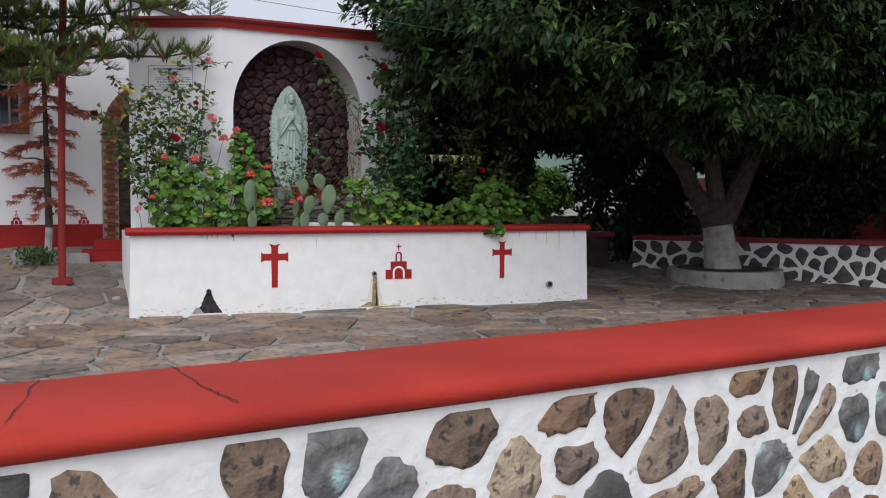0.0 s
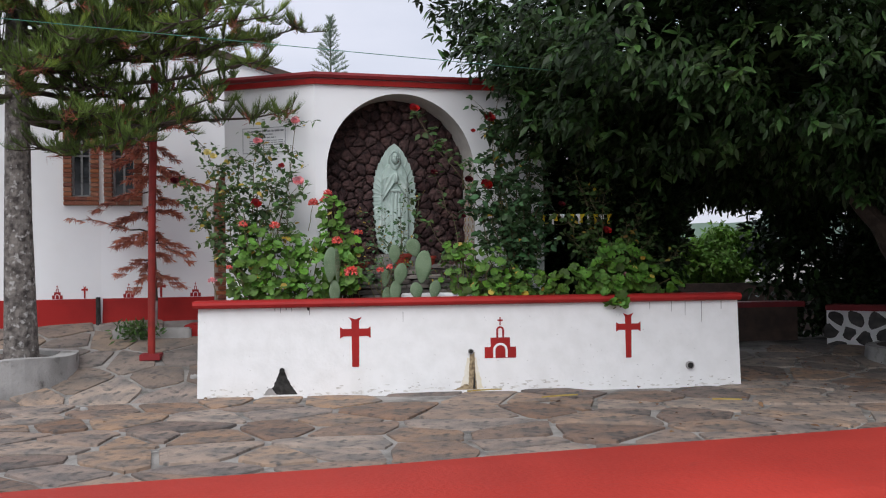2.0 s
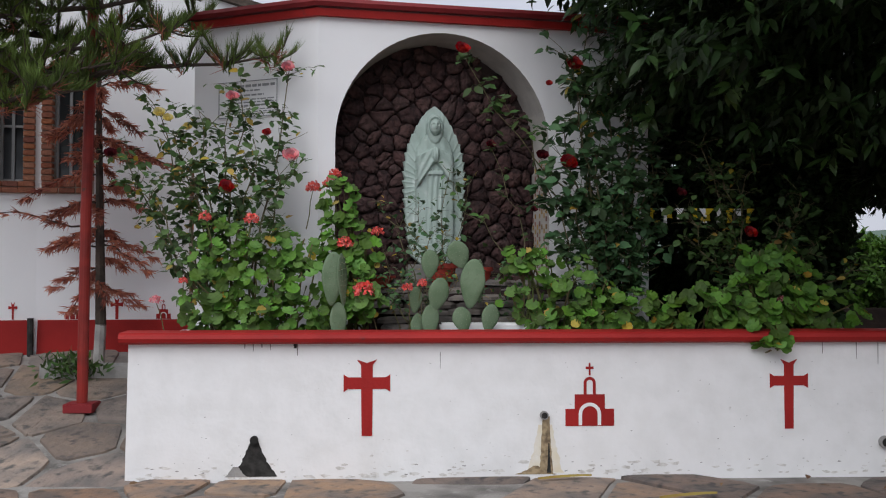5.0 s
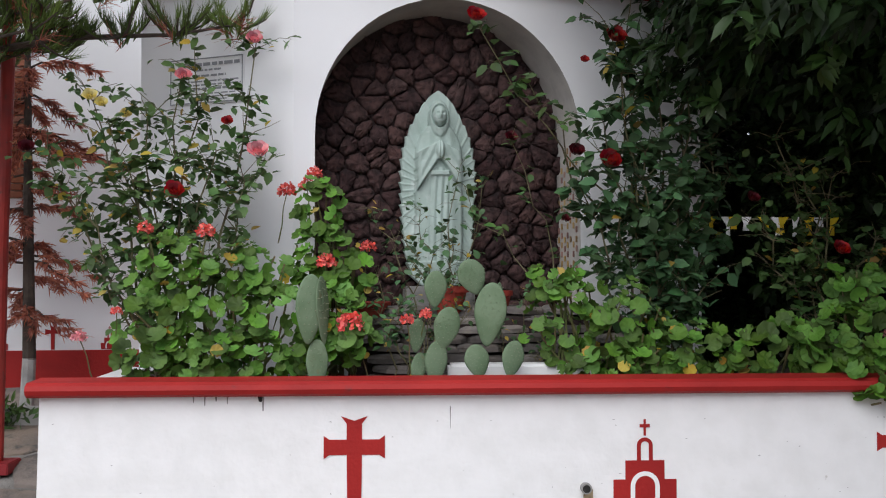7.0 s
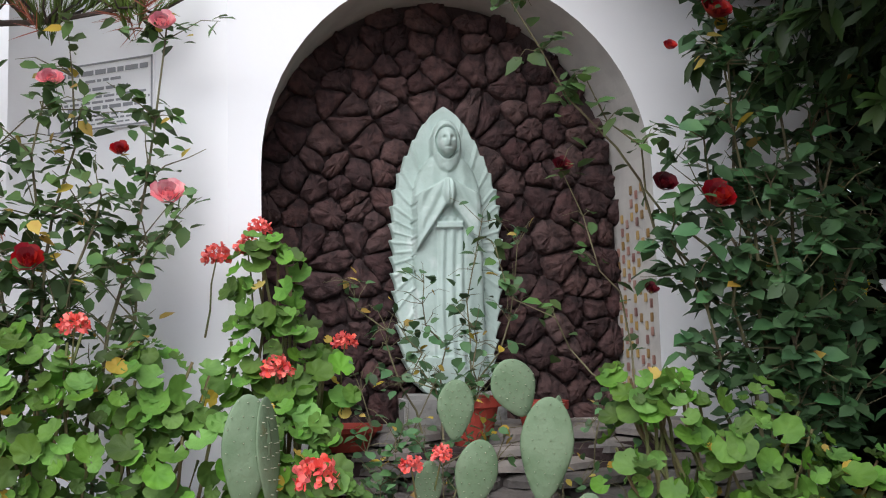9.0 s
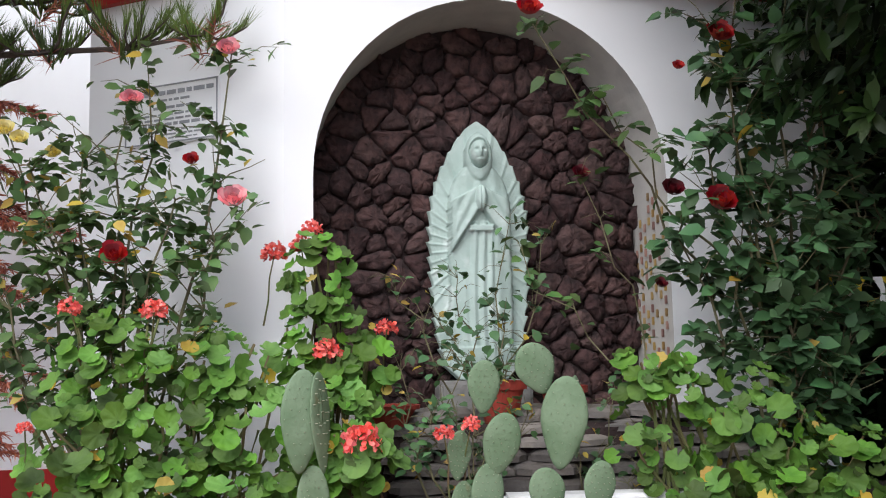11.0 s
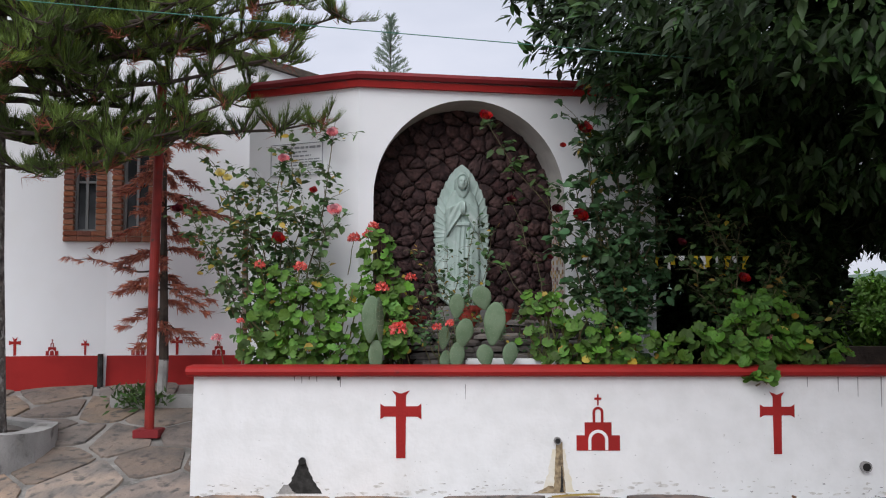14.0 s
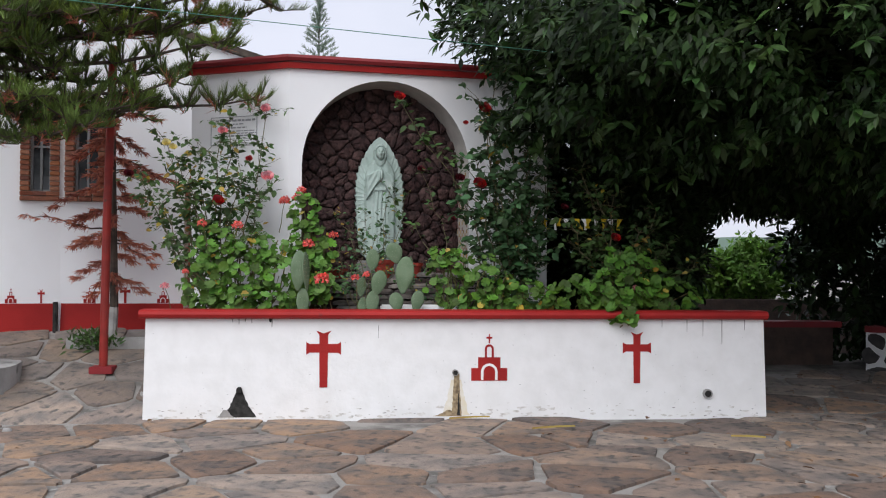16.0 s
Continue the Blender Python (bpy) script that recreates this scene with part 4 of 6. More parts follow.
# ---- the statue in the niche ----
def build_statue():
    """A robed figure before a scalloped, pointed mandorla, as one mesh."""
    H, W = 1.50, 0.285
    nu, nv = 110, 260

    def width(v):
        """Half the halo's width: a long oval, pointed above, with a toothed rim."""
        w = np.interp(v, (0, 0.05, 0.14, 0.3, 0.5, 0.6, 0.7, 0.78, 0.87, 0.92, 0.97, 1), (0.5, 0.74, 0.86, 0.96, 1, 1, 0.93, 0.81, 0.58, 0.44, 0.24, 0.02))
        tooth = ((v * 17) % 1.0) ** 1.6
        return W * float(w) * (1 + 0.085 * tooth)

    def gauss(a, s):
        return math.exp(-(a / s) ** 2)

    def bulge(a, b):
        """A rounded lump: 1 at its middle, 0 where it ends."""
        return math.sqrt(max(0.0, 1 - a * a - b * b))

    def height(x, v):
        ax = abs(x)
        ang = math.atan2((v - 0.50) * H, ax + 1e-6)
        ray = abs((ang * 5.2) % 1.0 - 0.5)
        h = 0.038 + 0.008 * max(0.0, 1 - ray / 0.18)
        # mantle: shoulders that taper to the veil
        if 0.06 < v < 0.83:
            bw = 0.182 if v < 0.64 else 0.182 * math.sqrt(max(0.0, 1 - ((v - 0.64) / 0.195) ** 2))
            bw -= 0.03 * gauss(v - 0.08, 0.06)
            if ax < bw:
                e = bulge(ax / max(bw, 1e-3), 0)
                h = max(h, 0.06 + 0.062 * e ** 0.6 + 0.004 * math.sin(ax * 75 + 2.0 * v) * e)
        # robe in upright folds below the sleeves
        if 0.08 < v < 0.60:
            rw = 0.075 + 0.07 * (0.60 - v)
            if ax < rw:
                h = max(h, 0.112 + 0.020 * bulge(ax / rw, 0) + 0.006 * math.sin(x * 125 + 1.5 * math.sin(6 * v)))
        # wide sleeves that hang to a point on each side of the joined hands
        low = 0.645 - 0.95 * ax
        if 0.012 < ax < 0.172 and low < v < 0.735 - 0.35 * ax:
            drop = min(1.0, (v - low) * H / 0.022) * min(1.0, (0.172 - ax) / 0.03)
            h = max(h, 0.122 + 0.045 * math.sqrt(max(drop, 0.0)) * (1 - 1.6 * ax) + 0.004 * math.sin((v * 0.8 + ax) * 95))
        if abs(v - 0.57) < 0.012 and ax < 0.07:
            h = max(h, 0.150)
        hand = bulge(x / 0.032, (v - 0.685) * H / 0.075)
        if hand:
            h = max(h, 0.165 + 0.045 * hand - 0.014 * gauss(x, 0.005))
        # veil, neck and face
        veil = bulge(x / 0.082, (v - 0.845) * H / 0.155)
        if veil:
            h = max(h, 0.06 + 0.095 * veil ** 0.6)
        neck = bulge(x / 0.036, (v - 0.79) * H / 0.05)
        if neck:
            h = max(h, 0.130 + 0.015 * neck)
        fc = bulge(x / 0.052, (v - 0.862) * H / 0.078)
        if fc:
            f = 0.122 + 0.072 * fc ** 0.75
            f += 0.018 * gauss(x, 0.008) * gauss((v - 0.860) * H, 0.020)
            f -= 0.017 * gauss(ax - 0.020, 0.011) * gauss((v - 0.871) * H, 0.009)
            f -= 0.009 * gauss(x, 0.017) * gauss((v - 0.838) * H, 0.0045)
            f += 0.006 * gauss(x, 0.014) * gauss((v - 0.833) * H, 0.005)
            h = max(h, f)
        elif bulge(x / 0.062, (v - 0.862) * H / 0.090):
            h = min(h, 0.112)
        # base of jutting folds
        if v < 0.12:
            h = max(h, 0.07 + 0.07 * bulge(ax / 0.19, 0) + 0.012 * math.sin(x * 30 + 25 * v))
        return h

    verts, faces = [], []
    for j in range(nv + 1):
        v = j / nv
        w = width(v)
        for i in range(nu + 1):
            u = 2 * i / nu - 1
            x = u * w
            edge = min(1.0, (1 - abs(u)) * 26)
            verts.append((x, -height(x, v) * (0.3 + 0.7 * edge ** 0.5), v * H))
    n = nu + 1
    faces = [(j * n + i, j * n + i + 1, (j + 1) * n + i + 1, (j + 1) * n + i) for j in range(nv) for i in range(nu)]
    rim = [j * n for j in range(nv, 0, -1)] + [i for i in range(n)] + [j * n + nu for j in range(1, nv + 1)] + [nv * n + i for i in range(nu - 1, 0, -1)]
    base = len(verts)
    verts += [(verts[k][0], 0.0, verts[k][2]) for k in rim]
    m = len(rim)
    faces += [(rim[k], base + k, base + (k + 1) % m, rim[(k + 1) % m]) for k in range(m)]
    faces.append(tuple(base + k for k in range(m)))
    ob = ob_from("statue", verts, faces, PATINA, smooth=True)
    ob.location, ob.scale = face(1.045, DEPTH - 0.10, 1.56), (0.92, 0.92, 0.92)
    ob.rotation_euler = (0, 0, math.atan2(FD.y, FD.x) * 0.5)
    return tagged(ob, "pale green robed statue with a scalloped halo in the niche", "statue")


build_statue()
b = bmesh.new()
box(b, -0.24, -0.20, 0, 0.24, 0.04, 0.16, 0.02)
pl = tagged(part("plinth", b, CONCRETE, None), "small grey stone plinth under the statue", "plinth")
pl.location, pl.rotation_euler = face(1.035, DEPTH - 0.12, 1.395), (0, 0, math.atan2(FD.y, FD.x) * 0.5)

# stacked slate steps before the niche, on a white block
rng = random.Random(5)
slabs = thing("slate_steps", (2.5, 0.9, 0.97), "rough stacked slabs of dark slate below the niche", "stone steps")
for row in range(8):
    z = 0.98 + row * 0.057
    yy = 0.60 + row * 0.08
    x = 1.55 + rng.uniform(0, 0.2)
    while x < 3.35 - row * 0.02:
        w = rng.uniform(0.30, 0.62)
        n = 11
        out = [((w / 2 + 0.02) * math.cos(2 * math.pi * k / n) * rng.uniform(0.88, 1.1), (0.17 + 0.02 * row) * math.sin(2 * math.pi * k / n) * rng.uniform(0.85, 1.12)) for k in range(n)]
        v, f = stone_geometry(out, 0.042, 0.004, rng, 0.004, 0.004)
        ob = ob_from("slab", v, f, SLATE, slabs)
        ob.location = Vector((x + w / 2, yy + 0.1 + rng.uniform(-0.03, 0.03), z)) - Vector(slabs.location)
        ob.rotation_euler = (rng.uniform(-0.03, 0.03), rng.uniform(-0.04, 0.04), rng.uniform(-0.2, 0.2))
        x += w * 0.96
b = bmesh.new()
box(b, 1.6, 0.95, 0.96, 3.2, 1.24, 1.36, 0.02)
under(part("core", b, DARK_JOINT, slabs, "dark rubble core"), slabs)
b = bmesh.new()
box(b, 2.2, 0.50, 0.96, 3.1, 0.64, 1.10, 0.015)
tagged(part("block", b, LIMEWASH, None), "low white masonry kerb inside the planter", "kerb")

# ---- plants ----
NR = np.random.default_rng(11)


def flower(parent, at, r, mat, way=(0.1, -0.8, 0.6), rings=4, label="rose bloom"):
    """A rose: rings of cupped petals, tighter inside."""
    p, w, u, s = [], [], [], []
    d = Vector(way).normalized()
    a = d.orthogonal().normalized()
    c = d.cross(a)
    for k in range(rings):
        n = 5 + k
        for i in range(n):
            t = 2 * math.pi * (i + 0.5 * k) / n
            side = a * math.cos(t) + c * math.sin(t)
            open_ = 0.10 + 0.72 * k / max(1, rings - 1)
            ww = (side * open_ + d * (1.15 - 0.55 * k / max(1, rings - 1))).normalized()
            p.append(Vector(at) + side * r * 0.08 * k)
            w.append(ww)
            u.append(d - side * 0.6)
            s.append(r * (0.60 + 0.10 * k) * random.uniform(0.88, 1.12))
    ob = leaf_mesh("bloom", PETAL, p, w, u, s, mat, parent, label)
    return ob


def cluster(parent, at, r, mat, n=120, label="geranium flower head"):
    """A geranium head: a ball of small petals."""
    d = random_ways(NR, n)
    d[:, 2] = np.abs(d[:, 2]) * 1.0 - 0.25
    d /= np.linalg.norm(d, axis=1, keepdims=True)
    at = np.array(at)
    p = at + d * r * NR.uniform(0.45, 0.85, (n, 1))
    w = np.cross(d, random_ways(NR, n)) + d * 0.4
    return leaf_mesh("flower_head", PETAL, p, w, d, NR.uniform(0.26, 0.42, n) * r, mat, parent, label)


def stems(pairs, r0, r1, mat, parent, sag=0.0, wander=0.03, n=5, label=""):
    b = bmesh.new()
    for a, c in pairs:
        tube(b, bend(a, c, sag, wander, n), r0, r1, 5)
    return under(part("stem", b, mat, parent, label), parent)


def rose_bush(base, tips, spread, n_leaves, mat, label, leaf=0.065, yellow=0.05, blooms=(), twig=4, low=0.25, cane=0.011):
    """Canes from the base to the tips, side twigs, and leaves along both."""
    bush = thing("rose_bush", base, label, "rose bush", "rose bushes in the planter")
    cane_pts, twigs = [], []
    b = bmesh.new()
    for tip in tips:
        start = Vector(base) + Vector((random.uniform(-1, 1) * 0.12, random.uniform(-1, 1) * 0.08, 0))
        pts = bend(start, tip, random.uniform(-0.05, 0.12), 0.05, 7)
        tube(b, pts, cane, cane * 0.35, 5)
        for k in range(1, 8):
            cane_pts.append((pts[k], k / 7))
            for _ in range(twig):
                if k / 7 > low:
                    e = pts[k] + Vector((random.uniform(-1, 1) * spread, random.uniform(-1, 1) * spread * 0.7, random.uniform(-0.3, 1.0) * spread))
                    twigs.append((pts[k], e))
                    tube(b, bend(pts[k], e, 0.02, 0.012, 3), cane * 0.32, cane * 0.12, 4)
    under(part("cane", b, CANE, bush, "thin woody canes"), bush)
    P = []
    for _ in range(n_leaves):
        if random.random() < 0.75 and twigs:
            a, e = random.choice(twigs)
            P.append(a.lerp(e, random.uniform(0.25, 1.1)))
        else:
            q, t = random.choice(cane_pts)
            P.append(q + Vector((random.uniform(-1, 1), random.uniform(-1, 1), random.uniform(-1, 1))) * 0.06)
    P = np.array([tuple(q) for q in P]) + NR.normal(0, 0.022, (n_leaves, 3))
    way = random_ways(NR, n_leaves, 0.5) + np.array([0, -0.15, -0.2])
    up = random_ways(NR, n_leaves) * 0.55 + np.array([0, -0.45, 0.9])
    size = NR.uniform(0.65, 1.25, n_leaves) * leaf
    yl = NR.uniform(size=n_leaves) < yellow
    under(leaf_mesh("foliage", ROSELEAF, P[~yl], way[~yl], up[~yl], size[~yl], mat, bush), bush)
    if yl.any():
        under(leaf_mesh("foliage", ROSELEAF, P[yl], way[yl], up[yl], size[yl] * 0.9, L_YELLOW, bush, "yellowed leaves"), bush)
    for at, r, m, lb in blooms:
        under(flower(bush, at, r, m, label=lb), bush)
    return bush


def geranium(base, blobs, n_leaves, label, leaf=0.098, heads=(), yellow=0.025, name="geranium"):
    """A mound of round scalloped leaves that fills the blobs (middle, radii), on fleshy stems."""
    g = thing(name, base, label, "geranium", "geraniums in the planter")
    weights = np.array([bl[1][0] * bl[1][2] for bl in blobs])
    pick = NR.choice(len(blobs), n_leaves, p=weights / weights.sum())
    d = random_ways(NR, n_leaves)
    d[:, 1] = np.where(NR.uniform(size=n_leaves) < 0.75, -np.abs(d[:, 1]), d[:, 1])
    rad = NR.uniform(0.55, 1.0, n_leaves) ** 0.6
    P = np.array([blobs[k][0] for k in pick]) + d * np.array([blobs[k][1] for k in pick]) * rad[:, None]
    P[:, 2] = np.maximum(P[:, 2], base[2] + 0.03)
    P[:, 1] = np.maximum(P[:, 1], -0.12)
    up = d * 0.7 + np.array([0, -0.5, 0.7]) + NR.normal(0, 0.42, (n_leaves, 3))
    way = np.cross(up, random_ways(NR, n_leaves)) + np.array([0, -0.3, -0.2])
    size = NR.uniform(0.45, 1.25, n_leaves) * leaf
    yl = NR.uniform(size=n_leaves) < yellow
    under(leaf_mesh("foliage", ROUND, P[~yl], way[~yl], up[~yl], size[~yl], L_GER, g), g)
    if yl.any():
        under(leaf_mesh("foliage", ROUND, P[yl], way[yl], up[yl], size[yl] * 0.7, L_YELLOW, g, "yellowed leaves"), g)
    for c, r in blobs:
        for _ in range(6):
            e = Vector(c) + Vector((random.uniform(-1, 1) * r[0], random.uniform(-0.6, 1) * r[1], random.uniform(0, 1) * r[2])) * 0.8
            b = bmesh.new()
            tube(b, bend((c[0] * 0.6 + base[0] * 0.4 + random.uniform(-1, 1) * 0.15, base[1] + 0.1, base[2]), e, -0.03, 0.03, 4), 0.009, 0.006, 5)
            under(part("stem", b, STEM, g), g)
    for at, r, m in heads:
        b = bmesh.new()
        tube(b, bend((at[0] + random.uniform(-0.1, 0.1), at[1] + 0.12, at[2] - 0.32), at, 0.0, 0.01, 3), 0.005, 0.003, 5)
        under(part("stem", b, STEM, g), g)
    for at, r, m in heads:
        under(cluster(g, at, r, m), g)
    return g


random.seed(3)
# rose bush at the planter's end
rose_bush((0.55, 0.75, 0.97), [(0.0, 0.85, 2.72), (-0.25, 0.8, 2.35), (0.12, 0.8, 2.55), (0.35, 0.8, 2.6), (0.55, 0.75, 2.75), (0.78, 0.75, 2.4), (1.0, 0.87, 3.06), (0.62, 0.9, 2.92), (-0.05, 0.7, 2.05), (0.95, 0.8, 2.2), (0.3, 0.65, 2.2)],
          0.24, 2000, L_ROSE, "tall straggling rose bush with pink and red blooms", leaf=0.075, yellow=0.07, low=0.38,
          blooms=[((1.0, 0.82, 3.10), 0.065, P_PINK, "pink rose bloom"), ((1.03, 0.80, 2.39), 0.080, P_PINK, "full pink rose bloom"), ((0.57, 0.80, 2.86), 0.062, P_PINK, "pink rose bloom"),
                  ((0.56, 0.60, 2.12), 0.075, P_RED, "red rose bloom"), ((0.84, 0.80, 2.58), 0.045, P_RED, "small red rose bloom"), ((0.0, 0.80, 2.73), 0.055, P_YELLOW, "pale yellow rose bloom"), ((0.07, 0.80, 2.69), 0.050, P_YELLOW, "pale yellow rose bloom"), ((0.22, 0.80, 2.62), 0.050, P_YELLOW, "pale yellow rose bloom"), ((-0.36, 0.75, 2.40), 0.06, P_DARK, "dark red rose bloom")])
# a small rose in front of the statue
rose_bush((2.12, 1.0, 1.2), [(2.05, 1.05, 2.05), (2.3, 1.0, 2.3), (2.45, 1.0, 2.2), (1.95, 1.0, 1.85), (2.25, 0.95, 1.85), (1.75, 1.0, 2.05)], 0.13, 190, L_ROSE_DARK,
          "small sparse rose bush in front of the statue", leaf=0.062, yellow=0.07, low=0.3, cane=0.006)
# the climbing rose beside the niche
rose_bush((3.55, 0.95, 0.97), [(3.25, 0.8, 3.2), (3.4, 0.8, 3.45), (3.65, 0.85, 3.4), (3.2, 0.75, 2.6), (3.45, 0.7, 2.4), (3.75, 0.8, 2.8), (3.05, 0.8, 2.2), (3.9, 0.9, 3.2), (3.3, 0.7, 2.9), (3.8, 0.9, 2.2), (3.55, 0.75, 2.0), (4.05, 0.95, 2.7), (4.0, 0.9, 3.45), (4.1, 1.0, 2.3), (3.95, 0.95, 1.8)],
          0.23, 2500, L_ROSE_DARK, "tall climbing rose with dark red blooms beside the niche", leaf=0.098, yellow=0.02, low=0.2,
          blooms=[((3.22, 0.72, 2.33), 0.088, P_RED, "large dark red rose bloom"), ((3.02, 0.76, 2.40), 0.06, P_DARK, "withered dark rose"), ((3.28, 0.78, 3.13), 0.08, P_RED, "red rose bloom"),
                  ((3.08, 0.78, 2.99), 0.035, P_RED, "red rose bud"), ((2.96, 0.8, 1.98), 0.035, P_DARK, "small dark bud"), ((2.62, 0.85, 2.5), 0.05, P_DARK, "dark red rose bloom")])
# its arching cane over the niche
rose_bush((3.3, 0.95, 1.9), [(2.42, 0.72, 3.16), (2.72, 0.75, 2.85)], 0.10, 75, L_ROSE, "arching rose cane with a red bloom across the niche", leaf=0.085, yellow=0.0, low=0.62, twig=3, cane=0.008,
          blooms=[((2.38, 0.69, 3.23), 0.075, P_RED, "bright red rose bloom")])
rose_bush((3.1, 0.95, 1.3), [(2.35, 0.9, 2.15), (2.62, 0.85, 2.5)], 0.10, 45, L_ROSE, "thin rose cane crossing the rocks", leaf=0.075, yellow=0.0, low=0.7, twig=2, cane=0.006)
# geraniums
geranium((0.85, 0.35, 0.97), [((0.52, 0.50, 1.28), (0.30, 0.25, 0.32)), ((0.80, 0.50, 1.38), (0.36, 0.25, 0.42)), ((1.15, 0.52, 1.30), (0.33, 0.25, 0.36)), ((0.58, 0.60, 1.66), (0.26, 0.2, 0.26)), ((1.02, 0.58, 1.62), (0.26, 0.2, 0.22)), ((0.95, 0.40, 1.15), (0.65, 0.2, 0.16))],
         540, "broad mound of geraniums with coral flower heads", heads=[((0.78, 0.42, 1.88), 0.058, P_CORAL), ((0.43, 0.45, 1.90), 0.05, P_CORAL), ((0.28, 0.40, 1.42), 0.035, P_CORAL), ((0.10, 0.30, 1.28), 0.045, P_PINK)])
geranium((1.42, 0.75, 0.97), [((1.40, 0.85, 2.05), (0.16, 0.14, 0.22)), ((1.45, 0.75, 1.72), (0.22, 0.16, 0.24)), ((1.62, 0.65, 1.62), (0.16, 0.12, 0.14)), ((1.62, 0.36, 1.26), (0.17, 0.12, 0.15)), ((1.50, 0.5, 1.35), (0.22, 0.16, 0.25))],
         330, "tall leggy geranium with coral flower heads", leaf=0.095, yellow=0.06,
         heads=[((1.37, 0.95, 2.28), 0.05, P_CORAL), ((1.20, 0.9, 2.16), 0.065, P_CORAL), ((1.33, 0.85, 2.19), 0.055, P_CORAL), ((1.47, 0.55, 1.70), 0.065, P_CORAL), ((1.72, 0.7, 1.80), 0.05, P_CORAL), ((1.63, 0.27, 1.345), 0.085, P_CORAL), ((1.95, 0.3, 1.37), 0.045, P_CORAL), ((2.06, 0.35, 1.40), 0.04, P_CORAL)])
geranium((3.1, 0.4, 0.97), [((2.90, 0.58, 1.38), (0.24, 0.2, 0.30)), ((3.27, 0.56, 1.33), (0.31, 0.22, 0.32)), ((2.84, 0.62, 1.60), (0.16, 0.14, 0.12)), ((3.6, 0.45, 1.20), (0.35, 0.2, 0.18)), ((3.25, 0.40, 1.10), (0.5, 0.16, 0.12))],
         330, "broad-leaved geranium beside the climbing rose", yellow=0.05)
geranium((4.5, 0.35, 0.97), [((4.1, 0.35, 1.2), (0.35, 0.2, 0.2)), ((4.6, 0.30, 1.22), (0.4, 0.2, 0.26)), ((5.1, 0.35, 1.18), (0.35, 0.2, 0.20)), ((4.75, 0.4, 1.52), (0.28, 0.18, 0.22)), ((4.55, 0.0, 1.03), (0.14, 0.10, 0.16)), ((4.57, -0.10, 0.93), (0.12, 0.03, 0.12))],
         450, "trailing geraniums that hang over the planter's cap", leaf=0.11, heads=[((4.75, 0.25, 1.28), 0.035, P_PINK)])
rose_bush((4.7, 0.75, 0.97), [(4.4, 0.7, 1.75), (4.9, 0.65, 1.85), (5.2, 0.7, 1.7), (4.2, 0.7, 1.9), (4.65, 0.7, 2.25), (5.5, 0.7, 1.5), (4.3, 0.75, 2.5), (4.45, 0.7, 2.3), (5.1, 0.7, 2.1)], 0.20, 760, L_ROSE, "low rose bush with small red blooms in the shade", leaf=0.085, low=0.3,
          blooms=[((4.62, 0.55, 1.78), 0.065, P_RED, "red rose bloom"), ((4.1, 0.62, 2.1), 0.05, P_DARK, "dark red rose bloom")])


# prickly pears
def cactus(base, pads, label):
    c = thing("prickly_pear", base, label, "cactus", "prickly pears in the planter")
    for x, y, z, w, h, lean, turn in pads:
        b = bmesh.new()
        bmesh.ops.create_uvsphere(b, u_segments=20, v_segments=14, radius=0.5)
        for v in b.verts:
            t = v.co.z + 0.5
            k = 0.60 + 0.40 * min(1.0, t / 0.55)
            v.co.x *= k * w
            v.co.y *= 0.17 * w * (1 + 0.3 * (1 - t))
            v.co.z *= h
        m = Matrix.Translation((x, y + CY, z)) @ Matrix.Rotation(turn, 4, "Z") @ Matrix.Rotation(lean, 4, "Y")
        bmesh.ops.transform(b, matrix=m, verts=b.verts)
        pad = under(part("pad", b, CACTUS, c, smooth=True), c)
        b = bmesh.new()
        for i in range(-2, 3):
            for j in range(-4, 5):
                px, pz = (i + 0.5 * (j % 2) + random.uniform(-0.2, 0.2)) * w * 0.19, (j + random.uniform(-0.2, 0.2)) * h * 0.105
                t = pz / h + 0.5
                k = 0.60 + 0.40 * min(1.0, t / 0.55)
                q = 1 - (px / (0.5 * k * w)) ** 2 - (pz / (0.5 * h)) ** 2
                if q > 0.04:
                    yy = -0.17 * w * (1 + 0.3 * (1 - t)) * 0.5 * math.sqrt(q)
                    bmesh.ops.create_cone(b, segments=4, radius1=0.0024, radius2=0.0008, depth=0.012, cap_ends=False,
                                              matrix=m @ Matrix.Translation((px, yy - 0.004, pz)) @ Matrix.Rotation(radians(90), 4, "X"))
        tagged(under(part("spines", b, SPINE, pad, "pale spine tufts"), pad), kind="stuff")
    return c


CY = 0.14
cactus((1.42, 0.3, 0.97), [(1.40, 0.08, 1.44, 0.17, 0.40, 0.05, 0.3), (1.47, 0.12, 1.43, 0.14, 0.40, -0.1, 1.1), (1.44, 0.11, 1.12, 0.13, 0.30, 0.0, 0.2)], "prickly pear cactus with tall narrow pads")
cactus((2.3, 0.3, 0.97), [(2.12, 0.30, 1.55, 0.14, 0.22, 0.05, 0.1), (2.34, 0.32, 1.62, 0.18, 0.22, -0.35, 0.2), (2.44, 0.27, 1.40, 0.20, 0.38, 0.12, -0.3), (2.50, 0.33, 1.42, 0.13, 0.34, 0.05, 1.0),
                          (2.18, 0.25, 1.32, 0.16, 0.26, 0.25, 0.1), (2.01, 0.25, 1.28, 0.11, 0.20, 0.1, 0.3), (2.12, 0.24, 1.12, 0.14, 0.26, 0.1, 0.2), (2.36, 0.22, 1.13, 0.15, 0.20, -0.2, 0.0), (2.57, 0.24, 1.14, 0.14, 0.22, 0.2, 0.2), (2.02, 0.26, 1.08, 0.10, 0.20, 0.1, 0.2)],
       "cluster of grey-green prickly pear pads")


